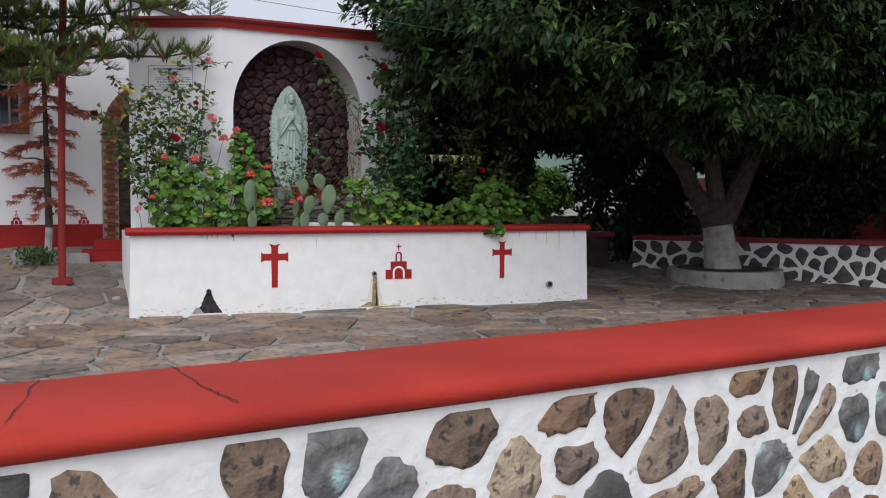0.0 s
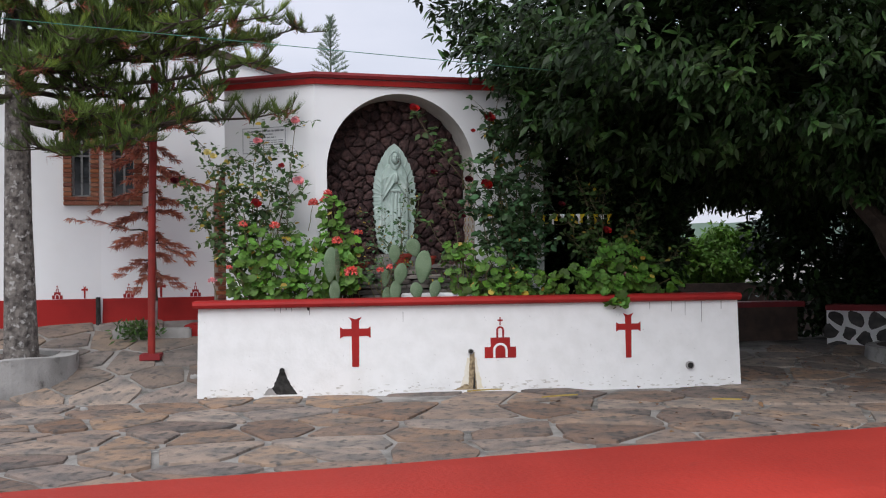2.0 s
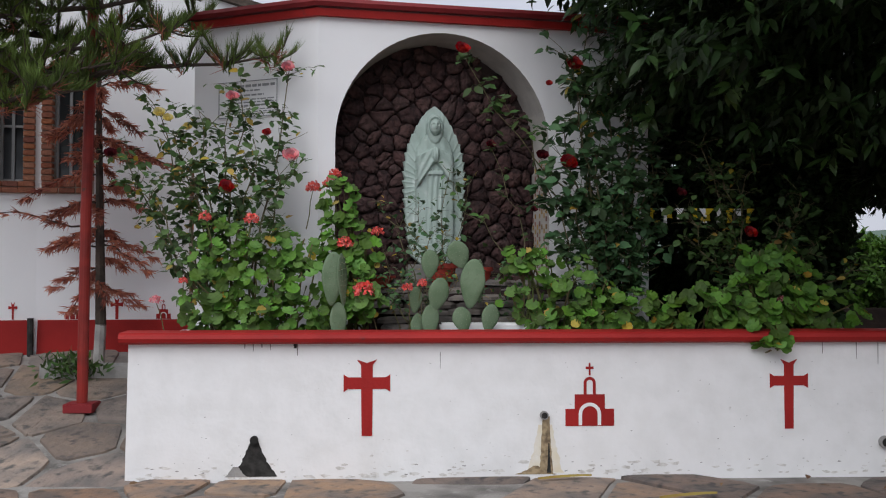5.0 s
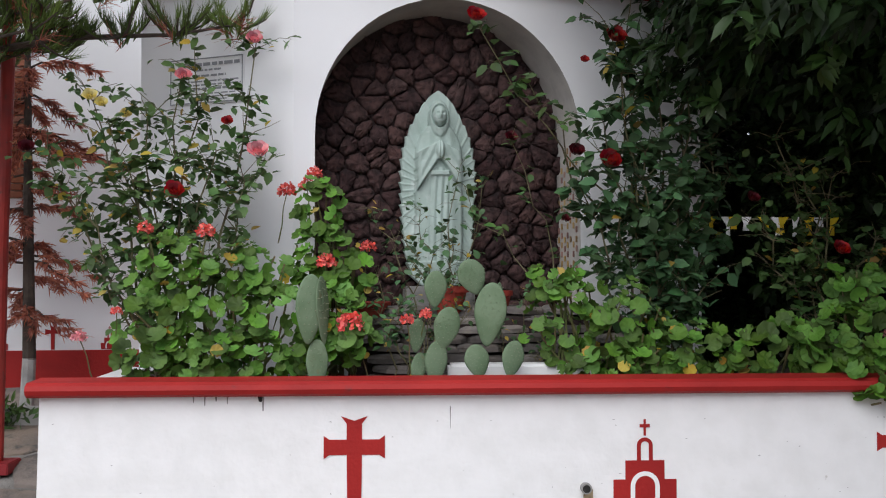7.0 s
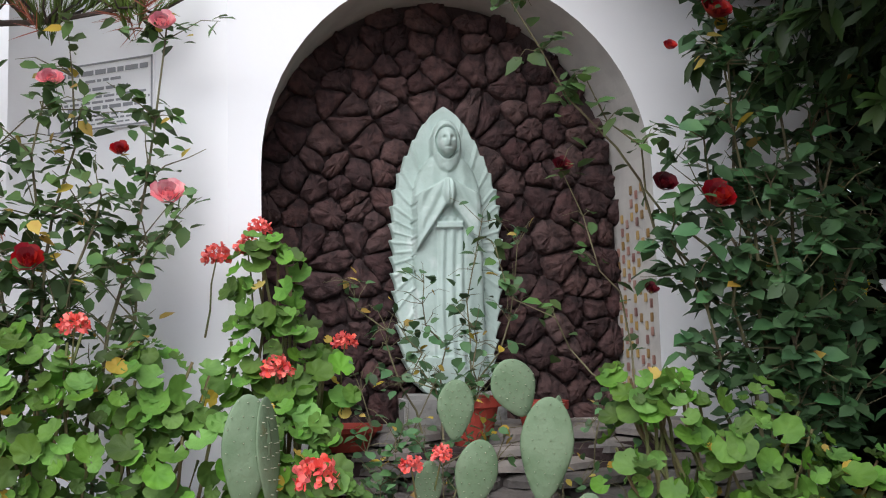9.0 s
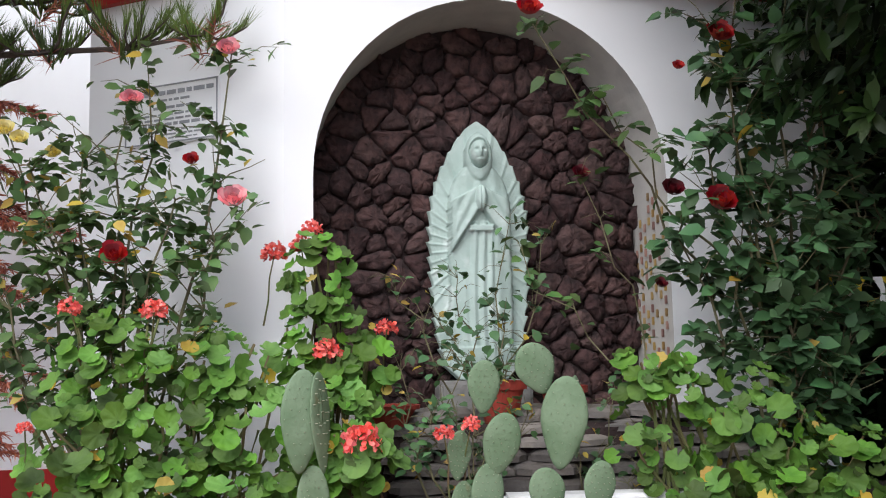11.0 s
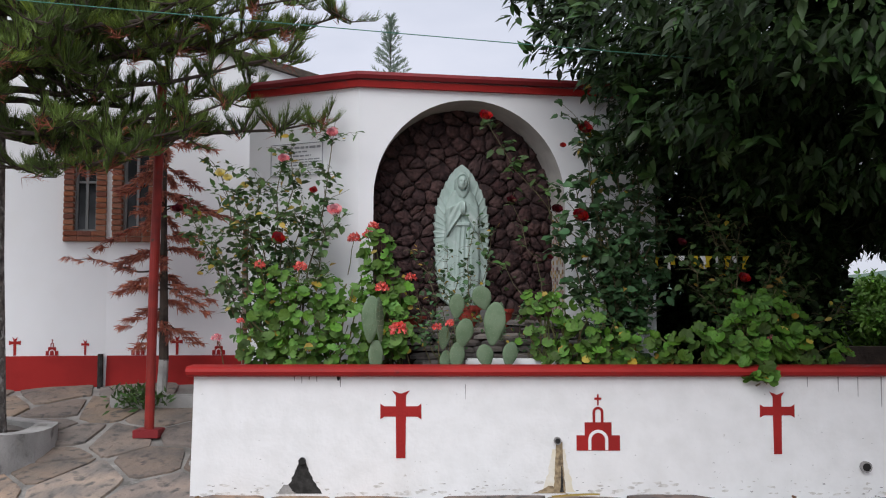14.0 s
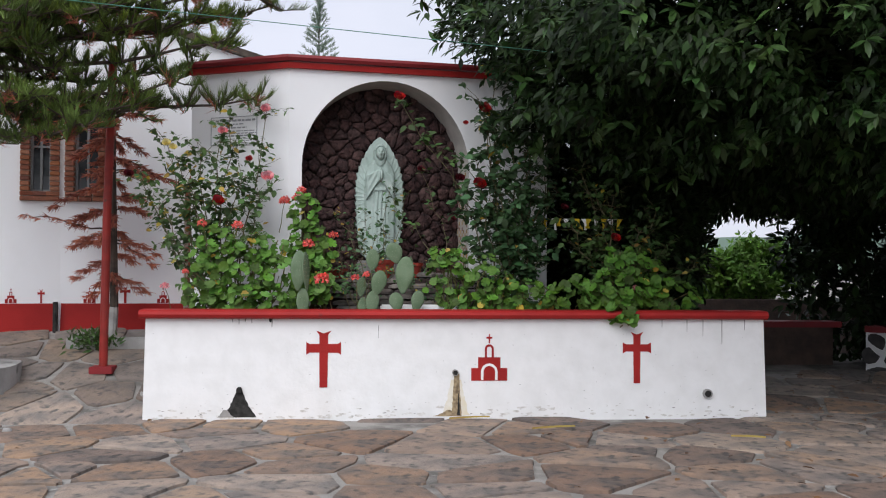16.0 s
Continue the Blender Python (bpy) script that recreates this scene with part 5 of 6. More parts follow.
# pots
def pot(x, y, z, r, h, label, bowl=False):
    b = bmesh.new()
    prof = [(0.62 * r, 0), (0.94 * r, h * 0.8), (1.06 * r, h * 0.8), (1.08 * r, h), (0.93 * r, h), (0.88 * r, h * 0.8), (0.8 * r, h * 0.72)]
    rings = [[b.verts.new((x + p * math.cos(a), y + p * math.sin(a), z + q)) for a in (2 * math.pi * k / 24 for k in range(24))] for p, q in prof]
    for a, c in zip(rings, rings[1:]):
        for k in range(24):
            b.faces.new((a[k], a[(k + 1) % 24], c[(k + 1) % 24], c[k]))
    b.faces.new(rings[0][::-1])
    t = thing("flower_pot", (x, y, z), label, "flower pot", "pots on the slate steps")
    under(part("body", b, TERRACOTTA, t), t)
    b = bmesh.new()
    bmesh.ops.create_circle(b, cap_ends=True, segments=24, radius=0.85 * r, matrix=Matrix.Translation((x, y, z + h * 0.75)))
    under(part("soil", b, SOIL, t, "dark soil"), t)
    return t


pot(2.24, 1.05, 1.36, 0.12, 0.20, "red clay pot on the slate steps")
pot(2.55, 1.12, 1.36, 0.11, 0.17, "red clay pot on the slate steps")
pot(1.70, 1.0, 1.36, 0.15, 0.10, "shallow red clay bowl on the slate steps")

# a string of small yellow and white ribbons
bunting = thing("bunting", (4.3, 1.0, 2.0), "string of small yellow and white ribbons", "bunting")
a, c = Vector((3.80, 1.04, 2.02)), Vector((4.81, 0.94, 2.01))
b = bmesh.new()
tube(b, bend(a, c, -0.015, 0.0, 8), 0.004, 0.004, 4)
under(part("string", b, SPINE, bunting), bunting)
for k in range(13):
    p = a.lerp(c, (k + random.uniform(0.05, 0.75)) / 13)
    b = bmesh.new()
    w, h = random.uniform(0.02, 0.04), random.uniform(0.07, 0.13)
    s = random.uniform(-0.03, 0.03)
    vs = [b.verts.new(v) for v in ((p.x - w, p.y, p.z), (p.x + w, p.y - 0.01, p.z), (p.x + w * 0.5 + s, p.y - 0.03, p.z - h * 0.5), (p.x + w + s, p.y, p.z - h), (p.x - w * 0.4 + s, p.y - 0.01, p.z - h), (p.x - w * 0.3 + s, p.y - 0.02, p.z - h * 0.5))]
    b.faces.new(vs)
    r = bmesh.ops.extrude_face_region(b, geom=b.faces[:])
    bmesh.ops.translate(b, vec=(0, 0.003, 0), verts=[v for v in r["geom"] if isinstance(v, bmesh.types.BMVert)])
    under(part("ribbon", b, YELLOW if k % 2 == 0 else WHITE, bunting), bunting)

# ---- the red pole, the dead sapling, the pine with its ring ----
pole = thing("pole", (-0.75, 1.32, 0.37), "red-painted steel pole bolted to the ground", "pole")
b = bmesh.new()
tube(b, [(-0.75, 1.32, 0.34), (-0.73, 1.32, 2.0), (-0.68, 1.32, 3.85)], 0.045, 0.045, 14)
under(part("post", b, POLE_RED, pole), pole)
b = bmesh.new()
box(b, -0.87, 1.20, 0.33, -0.63, 1.44, 0.405, 0.006)
under(part("base_plate", b, MAROON, pole, "rusty square base plate"), pole)


def needles(centres, n_each, length, spread, mat, parent, label="", rise=0.6, seed=1, shape=NEEDLE, wild=0.75):
    """Tufts of needles that fan upwards and outwards round twig ends (place, way)."""
    r = np.random.default_rng(seed)
    P, D = np.repeat(np.array([c[0] for c in centres], float), n_each, 0), np.repeat(np.array([c[1] for c in centres], float), n_each, 0)
    n = len(P)
    back = r.uniform(0, 1, n)[:, None]
    P = P - D * back * spread
    w = D * r.uniform(0.6, 1.2, n)[:, None] + random_ways(r, n) * wild + np.array([0, 0, rise])
    up = random_ways(r, n)
    return leaf_mesh("needles", shape, P, w, up, r.uniform(0.7, 1.2, n) * length, mat, parent, label)


def pine():
    base = (-2.13, 0.95, 0.25)
    t = thing("pine_tree", base, "dark green long-needled pine with drooping limbs and bare twigs", "pine tree")
    b = bmesh.new()
    tube(b, [(-2.13, 0.95, 0.1), (-2.13, 0.95, 0.6), (-2.15, 0.95, 2.0), (-2.15, 0.95, 4.5), (-2.12, 0.95, 8.0)], 0.22, 0.08, 14)
    under(part("trunk", b, GREY_BARK, t, "grey bark trunk"), t)
    rr = random.Random(9)
    limbs, tips, bare = [], [], []
    b = bmesh.new()
    ends = [((0.85, 1.0, 3.25), 3.35), ((1.05, 1.0, 4.25), 3.9), ((0.55, 0.6, 3.75), 3.7), ((0.1, 0.6, 3.35), 3.4), ((-0.3, 0.6, 3.1), 3.3), ((-0.7, 0.3, 2.85), 3.1), ((-1.2, 0.2, 3.15), 3.4), ((0.7, 0.5, 4.25), 4.15), ((0.3, 0.4, 4.45), 4.3), ((0.55, 0.7, 4.05), 3.95), ((-0.2, 0.3, 4.5), 4.4), ((-0.6, 0.4, 4.25), 4.2), ((0.0, 0.5, 4.0), 3.9),
            ((0.6, 1.1, 4.9), 4.4), ((-0.1, 0.3, 4.3), 4.0), ((-0.9, -0.1, 4.0), 3.9), ((-1.7, -0.3, 3.6), 3.7), ((-2.8, -0.3, 3.5), 3.6), ((-3.6, 0.3, 3.8), 3.9), ((-3.2, 1.9, 4.0), 3.9),
            ((0.1, 1.6, 3.7), 3.6), ((-0.6, 1.9, 3.3), 3.4), ((-0.4, 0.9, 5.3), 4.9), ((-1.3, 0.2, 5.0), 4.8), ((-2.9, 0.1, 5.2), 4.9), ((0.4, 0.8, 4.5), 4.2)]
    ends += [((rr.uniform(-2.6, 0.45), rr.uniform(-0.3, 1.2), rr.uniform(3.35, 5.2)), rr.uniform(3.5, 5.0)) for _ in range(12)]
    for end, z0 in ends:
        s = Vector((-2.14, 0.95, z0 - 0.15))
        e = Vector(end)
        pts = bend(s, e, -0.12, 0.05, 8, rr)
        tube(b, pts, 0.035, 0.008, 6)
        ln = (e - s).length
        for k in range(2, 9):
            fr = k / 8
            for _ in range(7 if ln > 1.5 else 5):
                d = Vector((rr.uniform(-0.6, 1.0) * (e.x - s.x) / ln + rr.uniform(-0.5, 0.5), rr.uniform(-0.9, 0.9), rr.uniform(-0.15, 0.55)))
                q = pts[k] + d.normalized() * rr.uniform(0.15, 0.42) * (1.1 - 0.3 * fr)
                tw = bend(pts[k], q, -0.03, 0.015, 3, rr)
                tube(b, tw, 0.009, 0.004, 4)
                way = (Vector(tw[-1]) - Vector(tw[-2])).normalized()
                tips.append((tuple(q), tuple(way)))
                if rr.random() < 0.5:
                    m = pts[k].lerp(q, 0.6)
                    tips.append((tuple(m), tuple(way)))
                if rr.random() < 0.10:
                    bare.append((tuple(pts[k].lerp(q, 0.5) - Vector((0, 0, 0.05))), tuple(way)))
        tips.append((tuple(e), tuple((e - pts[-2]).normalized())))
    under(part("limb", b, BARK, t, "crooked limbs and bare twigs"), t)
    under(needles(tips, 55, 0.13, 0.20, L_PINE, t, "", 0.8, 4, NEEDLE, 0.42), t)
    fresh = [c for c in tips if c[0][2] > 3.55 and c[0][0] > -1.6 and rr.random() < 0.22]
    under(needles(fresh, 60, 0.15, 0.12, L_PINE_FRESH, t, "bright yellow-green fresh needles", 1.0, 6, NEEDLE, 0.40), t)
    under(needles(bare, 30, 0.12, 0.14, L_DEAD, t, "dead brown needles", -0.1, 5), t)
    return t


pine()
# the stone ring round it
b = bmesh.new()
for k in range(40):
    a0, a1 = 2 * math.pi * k / 40, 2 * math.pi * (k + 1) / 40
    q = []
    for a in (a0, a1):
        for r in (0.66, 0.86):
            x, y = -2.38 + r * math.cos(a), 0.95 + r * math.sin(a)
            q.append([b.verts.new((x, y, 0.02)), b.verts.new((x, y, 0.46 + 0.01 * math.sin(5 * a) - (0.0 if r < 1 else 0.012)))])
    (i0, i1), (o0, o1), (p0, p1), (s0, s1) = q
    b.faces.new((i1, o1, s1, p1))
    b.faces.new((o0, s0, s1, o1))
    b.faces.new((i0, i1, p1, p0))
bmesh.ops.remove_doubles(b, verts=b.verts, dist=0.001)
tagged(part("tree_ring", b, CONCRETE, None), "weathered concrete kerb ring round the pine", "kerb")
b = bmesh.new()
bmesh.ops.create_circle(b, cap_ends=True, segments=32, radius=0.69, matrix=Matrix.Translation((-2.38, 0.95, 0.38)))
tagged(part("ring_soil", b, SOIL, None), "bare soil inside the kerb ring", "soil", kind="structure")


def dead_sapling():
    x0, y0, z0 = -0.92, 2.31, 0.61
    t = thing("dead_sapling", (x0, y0, z0), "dead rust-brown conifer sapling behind the pole", "dead tree")
    rr = random.Random(4)
    b = bmesh.new()
    tube(b, [(x0, y0, 0.52), (x0 + 0.02, y0, 1.0)], 0.055, 0.05, 8)
    under(part("trunk_foot", b, BARK_WASHED, t, "limewashed foot of the trunk"), t)
    b = bmesh.new()
    tube(b, [(x0 + 0.02, y0, 0.99), (x0, y0, 2.2), (x0 - 0.02, y0, 3.6)], 0.05, 0.02, 8)
    under(part("trunk", b, BARK, t, "dark thin trunk"), t)
    b = bmesh.new()
    tips = []
    for tier in range(6):
        z = 1.44 + tier * 0.33 + rr.uniform(-0.06, 0.06)
        n = 6
        reach = rr.uniform(0.46, 0.76)
        for k in range(n):
            a = 2 * math.pi * (k + 0.37 * tier) / n + rr.uniform(-0.2, 0.2)
            r = reach * rr.uniform(0.7, 1.15) * (0.72 if abs(math.sin(a)) > 0.7 else 1.0)
            zz = z + rr.uniform(-0.14, 0.14)
            e = Vector((x0 + r * math.cos(a), y0 + 0.75 * r * math.sin(a), zz + rr.uniform(-0.22, 0.06)))
            pts = bend((x0, y0, zz + 0.06), e, 0.05, 0.02, 6, rr)
            lb = bmesh.new()
            tube(lb, pts, 0.010, 0.003, 4)
            under(part("limb", lb, BARK, t), t)
            for i in range(2, 7):
                for side in (-1, 1):
                    d = Vector((-math.sin(a) * side, math.cos(a) * side, 0)) * 0.5 + Vector((math.cos(a), math.sin(a), -0.15))
                    tips.append((tuple(pts[i] + d * 0.05), tuple(d.normalized())))
                tips.append((tuple(pts[i]), (math.cos(a), math.sin(a), 0.0)))
    e = Vector((-1.98, 2.35, 2.08))
    pts = bend((x0, y0, 1.88), e, 0.0, 0.03, 8, rr)
    tube(b, pts, 0.012, 0.003, 4)
    for i in range(3, 9):
        tips.append((tuple(pts[i]), (-0.9, 0, 0.2)))
    under(part("limb", b, BARK, t, "thin dead limbs"), t)
    under(needles(tips, 19, 0.085, 0.13, L_DEAD, t, "rust-brown dead needles", -0.45, 8, TUFT), t)


dead_sapling()
b = bmesh.new()
box(b, -1.37, 2.04, 0.3, -0.40, 2.16, 0.66, 0.02)
box(b, -1.37, 2.16, 0.3, -1.26, 2.72, 0.68, 0.02)
tagged(part("kerb", b, CONCRETE, None), "low grey kerb round the sapling", "kerb")
weeds = thing("weeds", (-1.05, 1.98, 0.52), "small green weeds at the sapling's foot", "weeds")
n = 240
P = np.stack([NR.normal(-1.05, 0.14, n), NR.normal(1.98, 0.05, n), NR.uniform(0.52, 0.72, n)], 1)
under(leaf_mesh("foliage", LANCE, P, random_ways(NR, n) + np.array([0, -0.2, 0.7]), random_ways(NR, n), NR.uniform(0.06, 0.13, n), L_ROSE, weeds), weeds)
for k, (a, c, s) in enumerate((((-6.0, -0.6, 4.31), (9.0, -0.6, 3.03), -0.03),)):
    b = bmesh.new()
    tube(b, bend(a, c, s, 0.0, 24), 0.004, 0.004, 5)
    tagged(part("wire", b, WIRE, None), "thin green plastic-coated wire across the yard", "wire")


# ---- the great dark tree over the yard ----
def great_tree():
    t = thing("shade_tree", (9.1, 1.08, 0.12), "great dark evergreen tree with a limewashed trunk", "tree")
    b = bmesh.new()
    tube(b, [(9.12, 1.08, 0.05), (9.09, 1.08, 0.22), (9.04, 1.08, 0.52), (8.96, 1.08, 1.0)], 0.34, 0.23, 14)
    under(part("trunk", b, BARK_WASHED, t, "limewashed flaring trunk"), t)
    b = bmesh.new()
    rr = random.Random(2)
    for e, r in (((7.6, 1.0, 2.6), 0.17), ((8.4, 0.6, 3.1), 0.16), ((10.2, 1.0, 2.9), 0.18), ((9.2, 1.7, 3.2), 0.15), ((9.5, 0.3, 2.8), 0.15)):
        tube(b, bend((8.97, 1.08, 0.87), e, 0.10, 0.04, 6, rr), r, r * 0.5, 9)
        for _ in range(4):
            q = Vector(e) + Vector((rr.uniform(-2.4, 2.0), rr.uniform(-1.8, 1.8), rr.uniform(0.4, 1.8)))
            tube(b, bend(e, q, 0.1, 0.06, 5, rr), r * 0.45, 0.02, 6)
    under(part("limb", b, BARK, t, "spreading dark limbs"), t)
    r = np.random.default_rng(6)
    # clumps over a broad low dome, thick at its edge and underside
    C = np.array([8.6, 0.2, 4.35])
    R = np.array([6.0, 4.2, 2.55])
    cl = []
    while len(cl) < 600:
        d = random_ways(r, 1)[0]
        q = C + d * R * r.uniform(0.72, 1.0) * (1 + 0.10 * noise.noise(tuple(d * 3)))
        floor_ = 2.50 + 0.25 * noise.noise((q[0] * 0.8, q[1] * 0.8, 1))
        q[2] = max(q[2], floor_ + r.uniform(0, 0.25))
        if q[0] < 3.1 and q[2] < 3.2:
            continue
        cl.append(q)
    for _ in range(120):
        cl.append(np.array([r.uniform(3.6, 12.0), r.uniform(-2.6, 2.5), r.uniform(2.85, 4.45)]))
    for _ in range(90):
        cl.append(np.array([r.uniform(8.8, 13.7), r.uniform(1.96, 3.3), r.uniform(1.85, 3.1)]))
    for _ in range(90):
        cl.append(np.array([r.uniform(5.1, 12.2), r.uniform(2.2, 3.7), r.uniform(2.5, 4.4)]))
    for _ in range(120):
        cl.append(np.array([r.uniform(6.2, 9.4), r.uniform(2.5, 3.6), r.uniform(2.32, 2.98)]))
    for _ in range(110):
        cl.append(np.array([r.uniform(6.8, 12.5), r.uniform(-2.5, 0.8), r.uniform(2.25, 2.75)]))
    cl = np.array(cl)
    n_each = 135
    P = np.repeat(cl, n_each, 0)
    n = len(P)
    d = random_ways(r, n)
    P = P + d * np.array([0.42, 0.36, 0.25]) * r.uniform(0.3, 1.0, (n, 1))
    out = (P - C) / R
    way = out * 0.8 + random_ways(r, n) * 0.8 + np.array([0, -0.15, -0.35])
    up = d * 0.4 + np.array([0, -0.35, 0.9]) + r.normal(0, 0.3, (n, 3))
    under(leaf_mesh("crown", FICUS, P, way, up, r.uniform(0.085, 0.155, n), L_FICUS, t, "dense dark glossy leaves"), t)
    # lit-coloured sprigs that fan out from the twig ends over the crown's skin
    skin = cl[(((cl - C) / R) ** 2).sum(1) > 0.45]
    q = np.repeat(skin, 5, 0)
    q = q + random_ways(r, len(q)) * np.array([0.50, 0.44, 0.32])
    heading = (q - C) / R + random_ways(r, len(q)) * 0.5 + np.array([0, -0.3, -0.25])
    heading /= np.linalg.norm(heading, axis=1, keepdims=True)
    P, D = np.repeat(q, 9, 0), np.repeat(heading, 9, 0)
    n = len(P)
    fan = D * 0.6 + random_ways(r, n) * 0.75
    under(leaf_mesh("young_foliage", FICUS, P - D * r.uniform(0, 0.12, (n, 1)), fan, D * 0.5 + np.array([0, -0.3, 0.9]) + r.normal(0, 0.2, (n, 3)), r.uniform(0.11, 0.19, n), L_SPRIG, t, "paler leaves at the twig ends, coloured as if lit"), t)
    # larger filler leaves deep inside, added to stop light through the crown
    n = 26000
    d = random_ways(r, n)
    P = C + d * R * 0.80 * r.uniform(0.3, 1.0, (n, 1)) ** 0.5
    P[:, 2] = np.maximum(P[:, 2], 2.9 + r.uniform(0, 1.2, n))
    under(leaf_mesh("inner_foliage", OVATE, P, random_ways(r, n, 0.4), random_ways(r, n) * 0.5 + np.array([0, 0, 1.0]), r.uniform(0.15, 0.22, n), L_FICUS, t, "large inner filler leaves that block light"), t)


great_tree()
b = bmesh.new()
bmesh.ops.create_cone(b, cap_ends=True, segments=36, radius1=0.92, radius2=0.89, depth=0.26, matrix=Matrix.Translation((9.12, 1.08, 0.17)))
tagged(part("tree_ring", b, CONCRETE, None), "pale round concrete kerb round the great tree", "kerb")


def leaf_mass(name, centre, radii, n, size, mat, label, category, shape=OVATE, stem=0.08, seed=3, floor_=0.1):
    """A shrub: a short trunk with forks, and clumps of leaves with an uneven outline."""
    r = np.random.default_rng(seed)
    cx, cy, cz = centre
    t = thing(name, (cx, cy, floor_), label, category, "dark shrubs in the shade" if name == "dark_shrub" else "")
    b = bmesh.new()
    for _ in range(7):
        tube(b, bend((cx + r.uniform(-0.1, 0.1), cy, floor_ - 0.05), (cx + r.uniform(-0.6, 0.6) * radii[0], cy + r.uniform(-0.5, 0.5) * radii[1], cz + r.uniform(-0.1, 0.6) * radii[2]), 0, 0.04, 5), stem * 0.5, stem * 0.15, 6)
    under(part("trunk", b, BARK, t), t)
    nc = 60
    d = random_ways(r, nc)
    c = np.array(centre) + d * np.array(radii) * r.uniform(0.5, 1.0, (nc, 1))
    P = np.repeat(c, n // nc, 0)
    m = len(P)
    e = random_ways(r, m)
    P = P + e * np.array(radii) * 0.30 * r.uniform(0.3, 1, (m, 1))
    P[:, 2] = np.maximum(P[:, 2], floor_ + 0.02)
    way = e * 0.6 + random_ways(r, m) * 0.8 + np.array([0, -0.2, -0.1])
    up = e * 0.5 + np.array([0, -0.3, 0.8]) + r.normal(0, 0.3, (m, 3))
    under(leaf_mesh("crown", shape, P, way, up, r.uniform(0.7, 1.25, m) * size, mat, t), t)
    return t


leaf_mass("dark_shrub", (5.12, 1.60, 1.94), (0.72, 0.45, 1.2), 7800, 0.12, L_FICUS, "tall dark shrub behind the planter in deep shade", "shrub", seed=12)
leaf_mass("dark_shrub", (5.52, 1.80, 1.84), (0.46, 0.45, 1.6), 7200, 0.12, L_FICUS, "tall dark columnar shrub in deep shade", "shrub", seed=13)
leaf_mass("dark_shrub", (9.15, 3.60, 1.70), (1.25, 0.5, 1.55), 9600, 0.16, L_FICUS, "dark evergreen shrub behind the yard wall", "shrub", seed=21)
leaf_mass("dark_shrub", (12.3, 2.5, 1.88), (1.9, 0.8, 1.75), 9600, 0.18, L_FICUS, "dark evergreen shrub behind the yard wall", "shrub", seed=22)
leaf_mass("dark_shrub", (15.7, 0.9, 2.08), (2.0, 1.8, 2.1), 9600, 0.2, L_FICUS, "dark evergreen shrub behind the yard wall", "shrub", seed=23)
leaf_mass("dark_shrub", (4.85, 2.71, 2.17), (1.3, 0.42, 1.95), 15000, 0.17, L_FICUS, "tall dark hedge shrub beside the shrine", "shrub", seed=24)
leaf_mass("bush", (8.45, 6.75, 1.40), (1.0, 0.6, 0.60), 9000, 0.11, L_BUSH, "bright green rounded tree beyond the yard", "tree", seed=14, stem=0.2)
leaf_mass("bush", (8.0, 6.95, 1.19), (0.56, 0.45, 0.42), 3000, 0.10, L_BUSH, "bright green bush beyond the yard", "bush", seed=15, stem=0.15)


# the far spire of a pine behind the shrine, haze put into its colour
def spire():
    x0, y0, top = 1.40, 3.4, 4.95
    t = thing("spire_pine", (x0, y0, 0.05), "slender pine behind the shrine, paled grey-green by painted haze", "pine tree")
    b = bmesh.new()
    tube(b, [(x0, y0, 0), (x0, y0, top)], 0.05, 0.006, 8)
    under(part("trunk", b, BARK, t), t)
    rr = random.Random(8)
    tips = []
    z = 3.1
    while z < top - 0.06:
        rad = 0.015 + (top - z) * 0.27
        for k in range(6):
            a = rr.uniform(0, 2 * math.pi)
            for f in (0.3, 0.55, 0.8, 1.0):
                tips.append(((x0 + rad * f * math.cos(a), y0 + rad * f * math.sin(a), z + 0.13 * f), (math.cos(a) * 0.8, math.sin(a) * 0.8, 0.5)))
        z += 0.065
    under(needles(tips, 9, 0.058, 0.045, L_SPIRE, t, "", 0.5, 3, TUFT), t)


spire()
# fallen leaves on the paving
n = 1200
P = np.stack([NR.uniform(-2.5, 11, n), NR.uniform(-4.5, 2.2, n), np.zeros(n)], 1)
keep = (NR.uniform(size=n) < np.clip((P[:, 0] - 2) / 6, 0.03, 1) ** 1.5) & ~((P[:, 0] > -0.1) & (P[:, 0] < 6.1) & (P[:, 1] > -0.1))
P = P[keep]
P[:, 2] = [ground_z(x, y) + 0.04 for x, y, _ in P]
n = len(P)
tagged(leaf_mesh("fallen_leaves", OVATE, P, random_ways(NR, n, 0.1), np.tile((0.05, 0.1, 1.0), (n, 1)) + NR.normal(0, 0.2, (n, 3)), NR.uniform(0.05, 0.10, n), L_DRY), "scattered dry brown fallen leaves", "leaves", kind="stuff")

# soil in the great tree's ring, a white stone and strips of dry bark on the paving
b = bmesh.new()
bmesh.ops.create_circle(b, cap_ends=True, segments=32, radius=0.76, matrix=Matrix.Translation((9.12, 1.08, 0.306)))
tagged(part("ring_soil", b, SOIL, None), "dark leaf-strewn soil inside the kerb ring", "soil", kind="structure")
rng = random.Random(31)
for x, y, s in ((-0.14, 0.62, 0.055), (-1.05, -0.6, 0.04)):
    out = [(s * math.cos(2 * math.pi * k / 10) * rng.uniform(0.8, 1.15), s * 0.7 * math.sin(2 * math.pi * k / 10) * rng.uniform(0.8, 1.15)) for k in range(10)]
    v, f = stone_geometry(out, s * 0.55, s * 0.15, rng, 0.008)
    ob = tagged(ob_from("loose_stone", v, f, CONCRETE, smooth=True), "small loose grey stone beside the planter", "stone", "loose stones")
    ob.location = (x, y, ground_z(x, y) + 0.01)
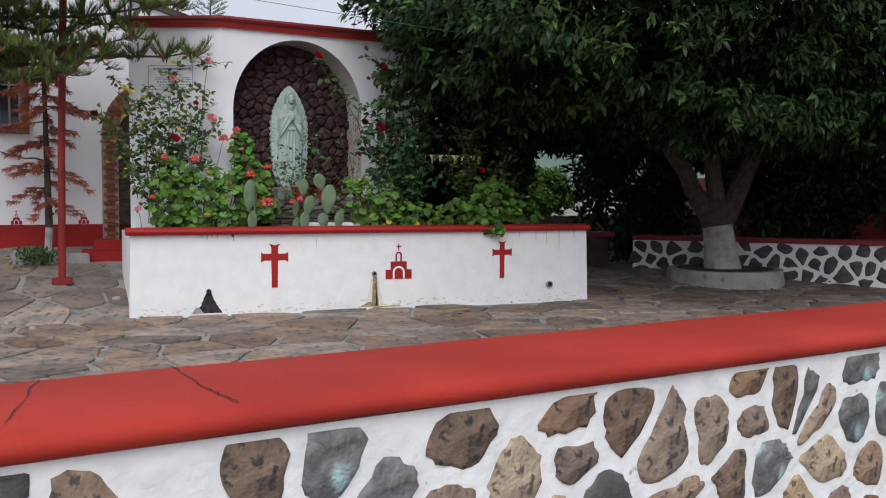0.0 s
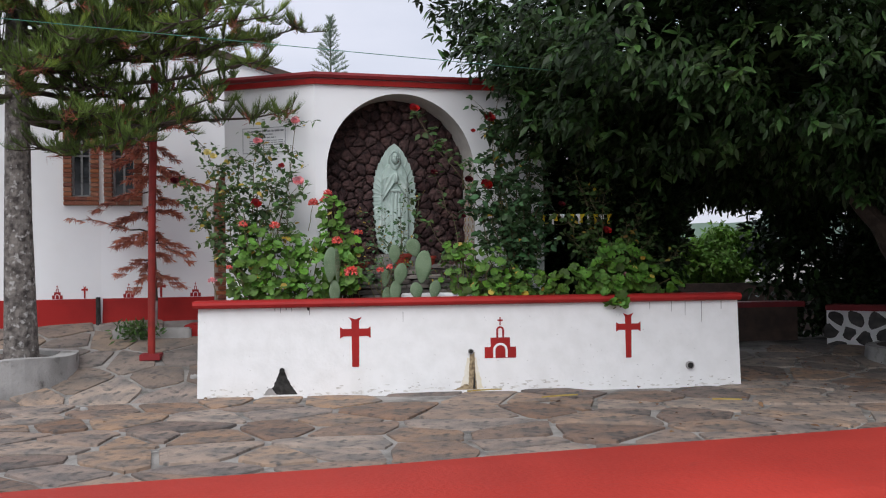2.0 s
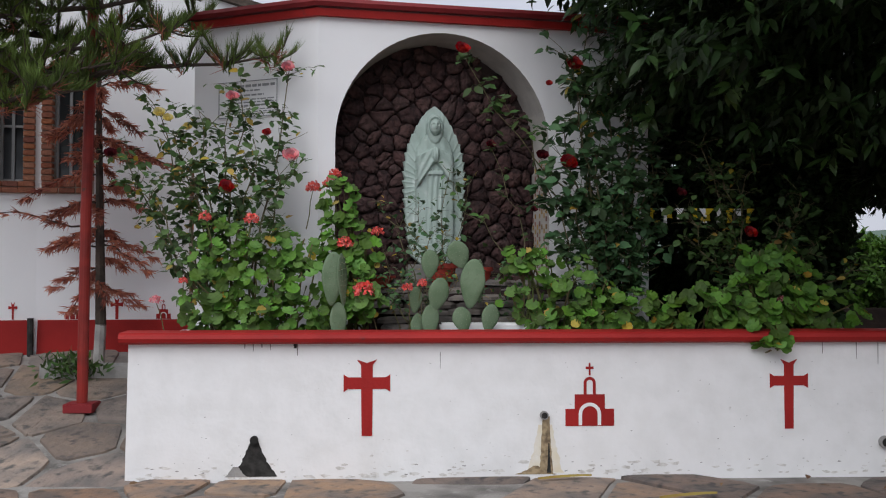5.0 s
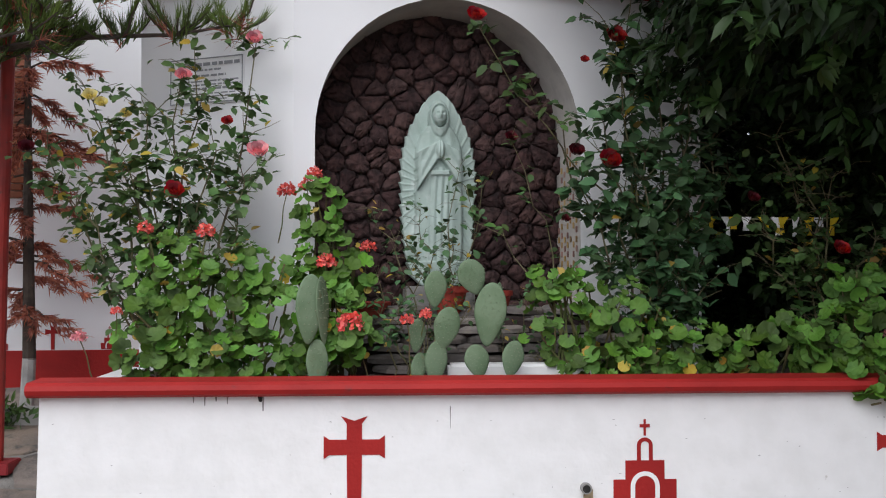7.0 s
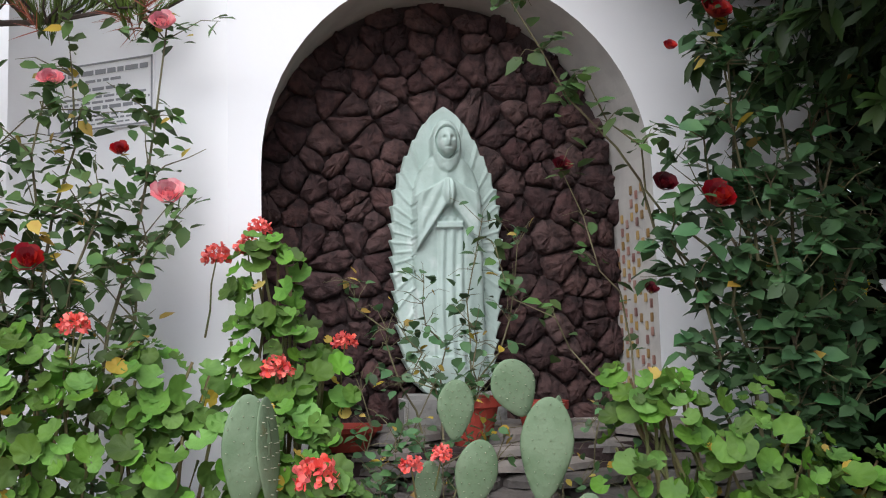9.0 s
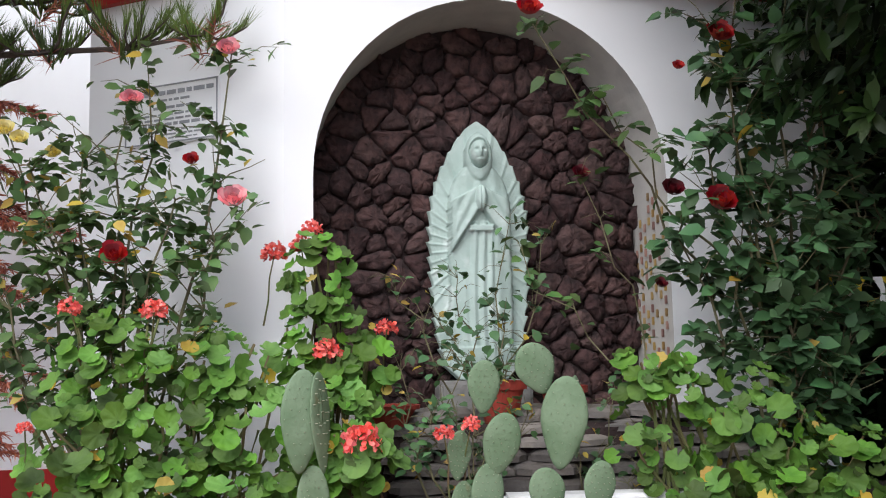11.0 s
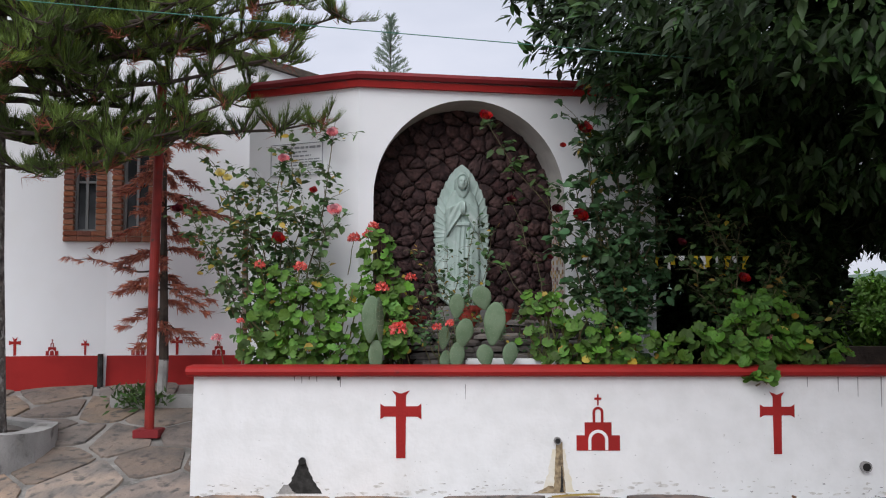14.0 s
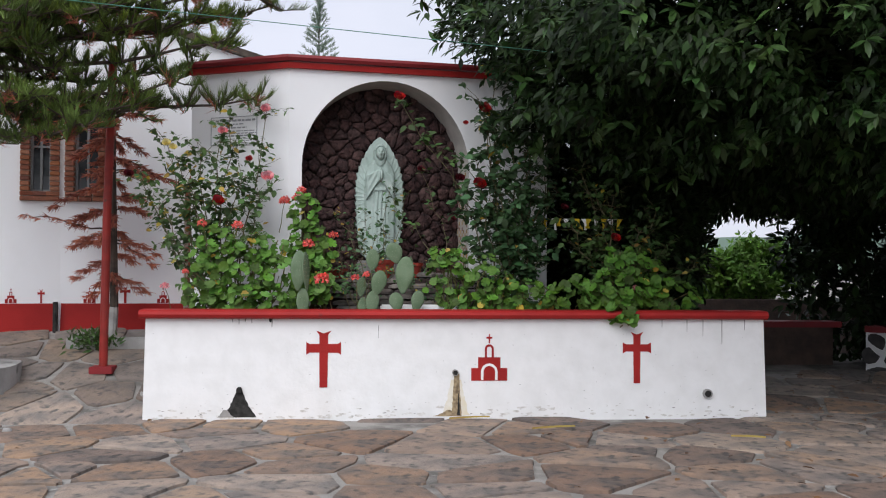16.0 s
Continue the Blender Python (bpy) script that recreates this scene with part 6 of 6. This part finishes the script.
for x, y, ln, turn in ((3.75, -0.75, 0.42, 0.15), (3.05, -0.16, 0.40, 0.1), (5.3, -1.3, 0.28, -0.5)):
    b = bmesh.new()
    n = 9
    rows = []
    for k in range(n):
        t = k / (n - 1)
        w = 0.018 * math.sin(math.pi * (0.1 + 0.85 * t))
        px, py = ln * (t - 0.5), 0.06 * math.sin(2.2 * t)
        rows.append([b.verts.new((px, py - w, 0)), b.verts.new((px, py, 0.014)), b.verts.new((px, py + w, 0))])
    for p, q in zip(rows, rows[1:]):
        b.faces.new((p[0], q[0], q[1], p[1]))
        b.faces.new((p[1], q[1], q[2], p[2]))
    ob = tagged(part("dry_strip", b, L_YELLOW, None), "curled yellowed strip of leaf on the paving", "dry leaf", "dry strips on the paving")
    ob.location, ob.rotation_euler = (x, y, ground_z(x, y) + 0.032), (0, 0, turn)

# scrubby growth among the cacti
random.seed(41)
rose_bush((1.98, 0.62, 0.98), [(1.78, 0.6, 1.62), (2.0, 0.55, 1.7), (2.2, 0.6, 1.58), (1.9, 0.5, 1.4), (2.32, 0.65, 1.42)], 0.12, 230, L_ROSE_DARK,
          "low twiggy rose shoots among the prickly pears", leaf=0.05, yellow=0.12, low=0.2, cane=0.006)
rose_bush((2.62, 0.7, 0.98), [(2.5, 0.7, 1.4), (2.7, 0.7, 1.5), (2.8, 0.65, 1.35)], 0.10, 90, L_ROSE_DARK, "low twiggy rose shoots beside the slabs", leaf=0.05, yellow=0.2, low=0.2, cane=0.005)

# ---- pieces: paving, wall stones, niche rocks ----
rng = random.Random(77)
count = 0
far_v, far_f = [], []
for (cx, cy), poly in cells(rng, -7.0, -8.9, 12.5, 3.2, 0.54, 1.06, 0.48, 0.36):
    (mx, my), out = soften(poly, 0.034, rng, 0.14, 0.024, 1)
    if 0.0 < mx < 6.0 and my > 0.12 or (mx > -0.9 and my > 2.4) or my > 3.0 or my < -8.4 + 0.195 * mx:
        continue
    gz = ground_z(mx, my)
    sx, sy = (ground_z(mx + 0.1, my) - gz) / 0.1 + rng.uniform(-0.012, 0.012), (ground_z(mx, my + 0.1) - gz) / 0.1 + rng.uniform(-0.012, 0.012)
    v, f = stone_geometry(out, 0.008 + rng.uniform(-0.003, 0.010), 0.002, rng, 0.002)
    v = [(x, y, z + x * sx + y * sy) for x, y, z in v]
    if -3.2 < mx < 7.6 and my < 0.5 and count < 300:
        ob = ob_from("flagstone", v, f, FLAG, ground)
        ob.location = (mx, my, gz)
        count += 1
    else:
        base = len(far_v)
        far_v += [(x + mx, y + my, z + gz) for x, y, z in v]
        far_f += [tuple(base + k for k in q) for q in f]
tagged(ob_from("paving", far_v, far_f, FLAG_FAR, ground), "irregular grey-brown flagstones", kind="stuff")

fields = [FIELD_BROWN, FIELD_TAN, FIELD_GREY, FIELD_BROWN, FIELD_BROWN, FIELD_DARK, FIELD_TAN, FIELD_BROWN]
face_turn = Matrix(((WD.x, 0, -WN.x), (WD.y, 0, -WN.y), (0, 1, 0))).to_euler()
for (cx, cy), poly in cells(rng, 4.5, -0.03, 17.0, WZ - 0.10, 0.265, 1.18, 0.46, 0.18):
    (mx, my), out = soften(poly, 0.028, rng, 0.22, 0.010, 2)
    if max(abs(p[0]) for p in out) < 0.03:
        continue
    out = [(x, min(y, WZ - 0.115 - my)) for x, y in out]
    if max(p[1] for p in out) - min(p[1] for p in out) < 0.04:
        continue
    v, f = stone_geometry(out, 0.006, 0.010, rng, 0.004)
    ob = ob_from("stone", v, f, rng.choice(fields), core, smooth=True)
    p = Vector(wall_place(mx, 0.05, my))
    ob.location = p
    ob.rotation_euler = face_turn

yd = (YB - YA).normalized()
yn = Vector(yplace(0, -1, 0)) - Vector(yplace(0, 0, 0))
yturn = Matrix(((yd.x, 0, yn.x), (yd.y, 0, yn.y), (0, 1, 0))).to_euler()
for (cx, cy), poly in cells(rng, 0.0, 0.02, YLEN, 0.68, 0.26, 1.1, 0.36):
    (mx, my), out = soften(poly, 0.032, rng, 0.26, 0.012, 1)
    v, f = stone_geometry(out, 0.010, 0.015, rng, 0.002)
    ob = ob_from("stone", v, f, FIELD_DARK, ycore, smooth=True)
    ob.location = Vector(yplace(mx, 0, my))
    ob.rotation_euler = yturn

nturn = Matrix(((FD.x, 0, -FN.x), (FD.y, 0, -FN.y), (0, 1, 0))).to_euler()
for (cx, cy), poly in cells(rng, NS - NW - 0.1, NB - 0.05, NS + NW + 0.1, NSPRING + 1.0, 0.122, 1.1, 0.46, 0.18):
    (mx, my), out = soften(poly, 0.002, rng, 0.20, 0.007, 2)
    dx, dz = mx - NS, my - NSPRING
    if (dz > 0 and math.hypot(dx, dz) > 0.92) or abs(dx) > 0.92:
        continue
    v, f = stone_geometry(out, 0.026 + rng.uniform(-0.012, 0.022), 0.018, rng, 0.016)
    ob = ob_from("rock", v, f, LAVA, niche_back, smooth=True)
    ob.location = face(mx, DEPTH, my)
    ob.rotation_euler = nturn
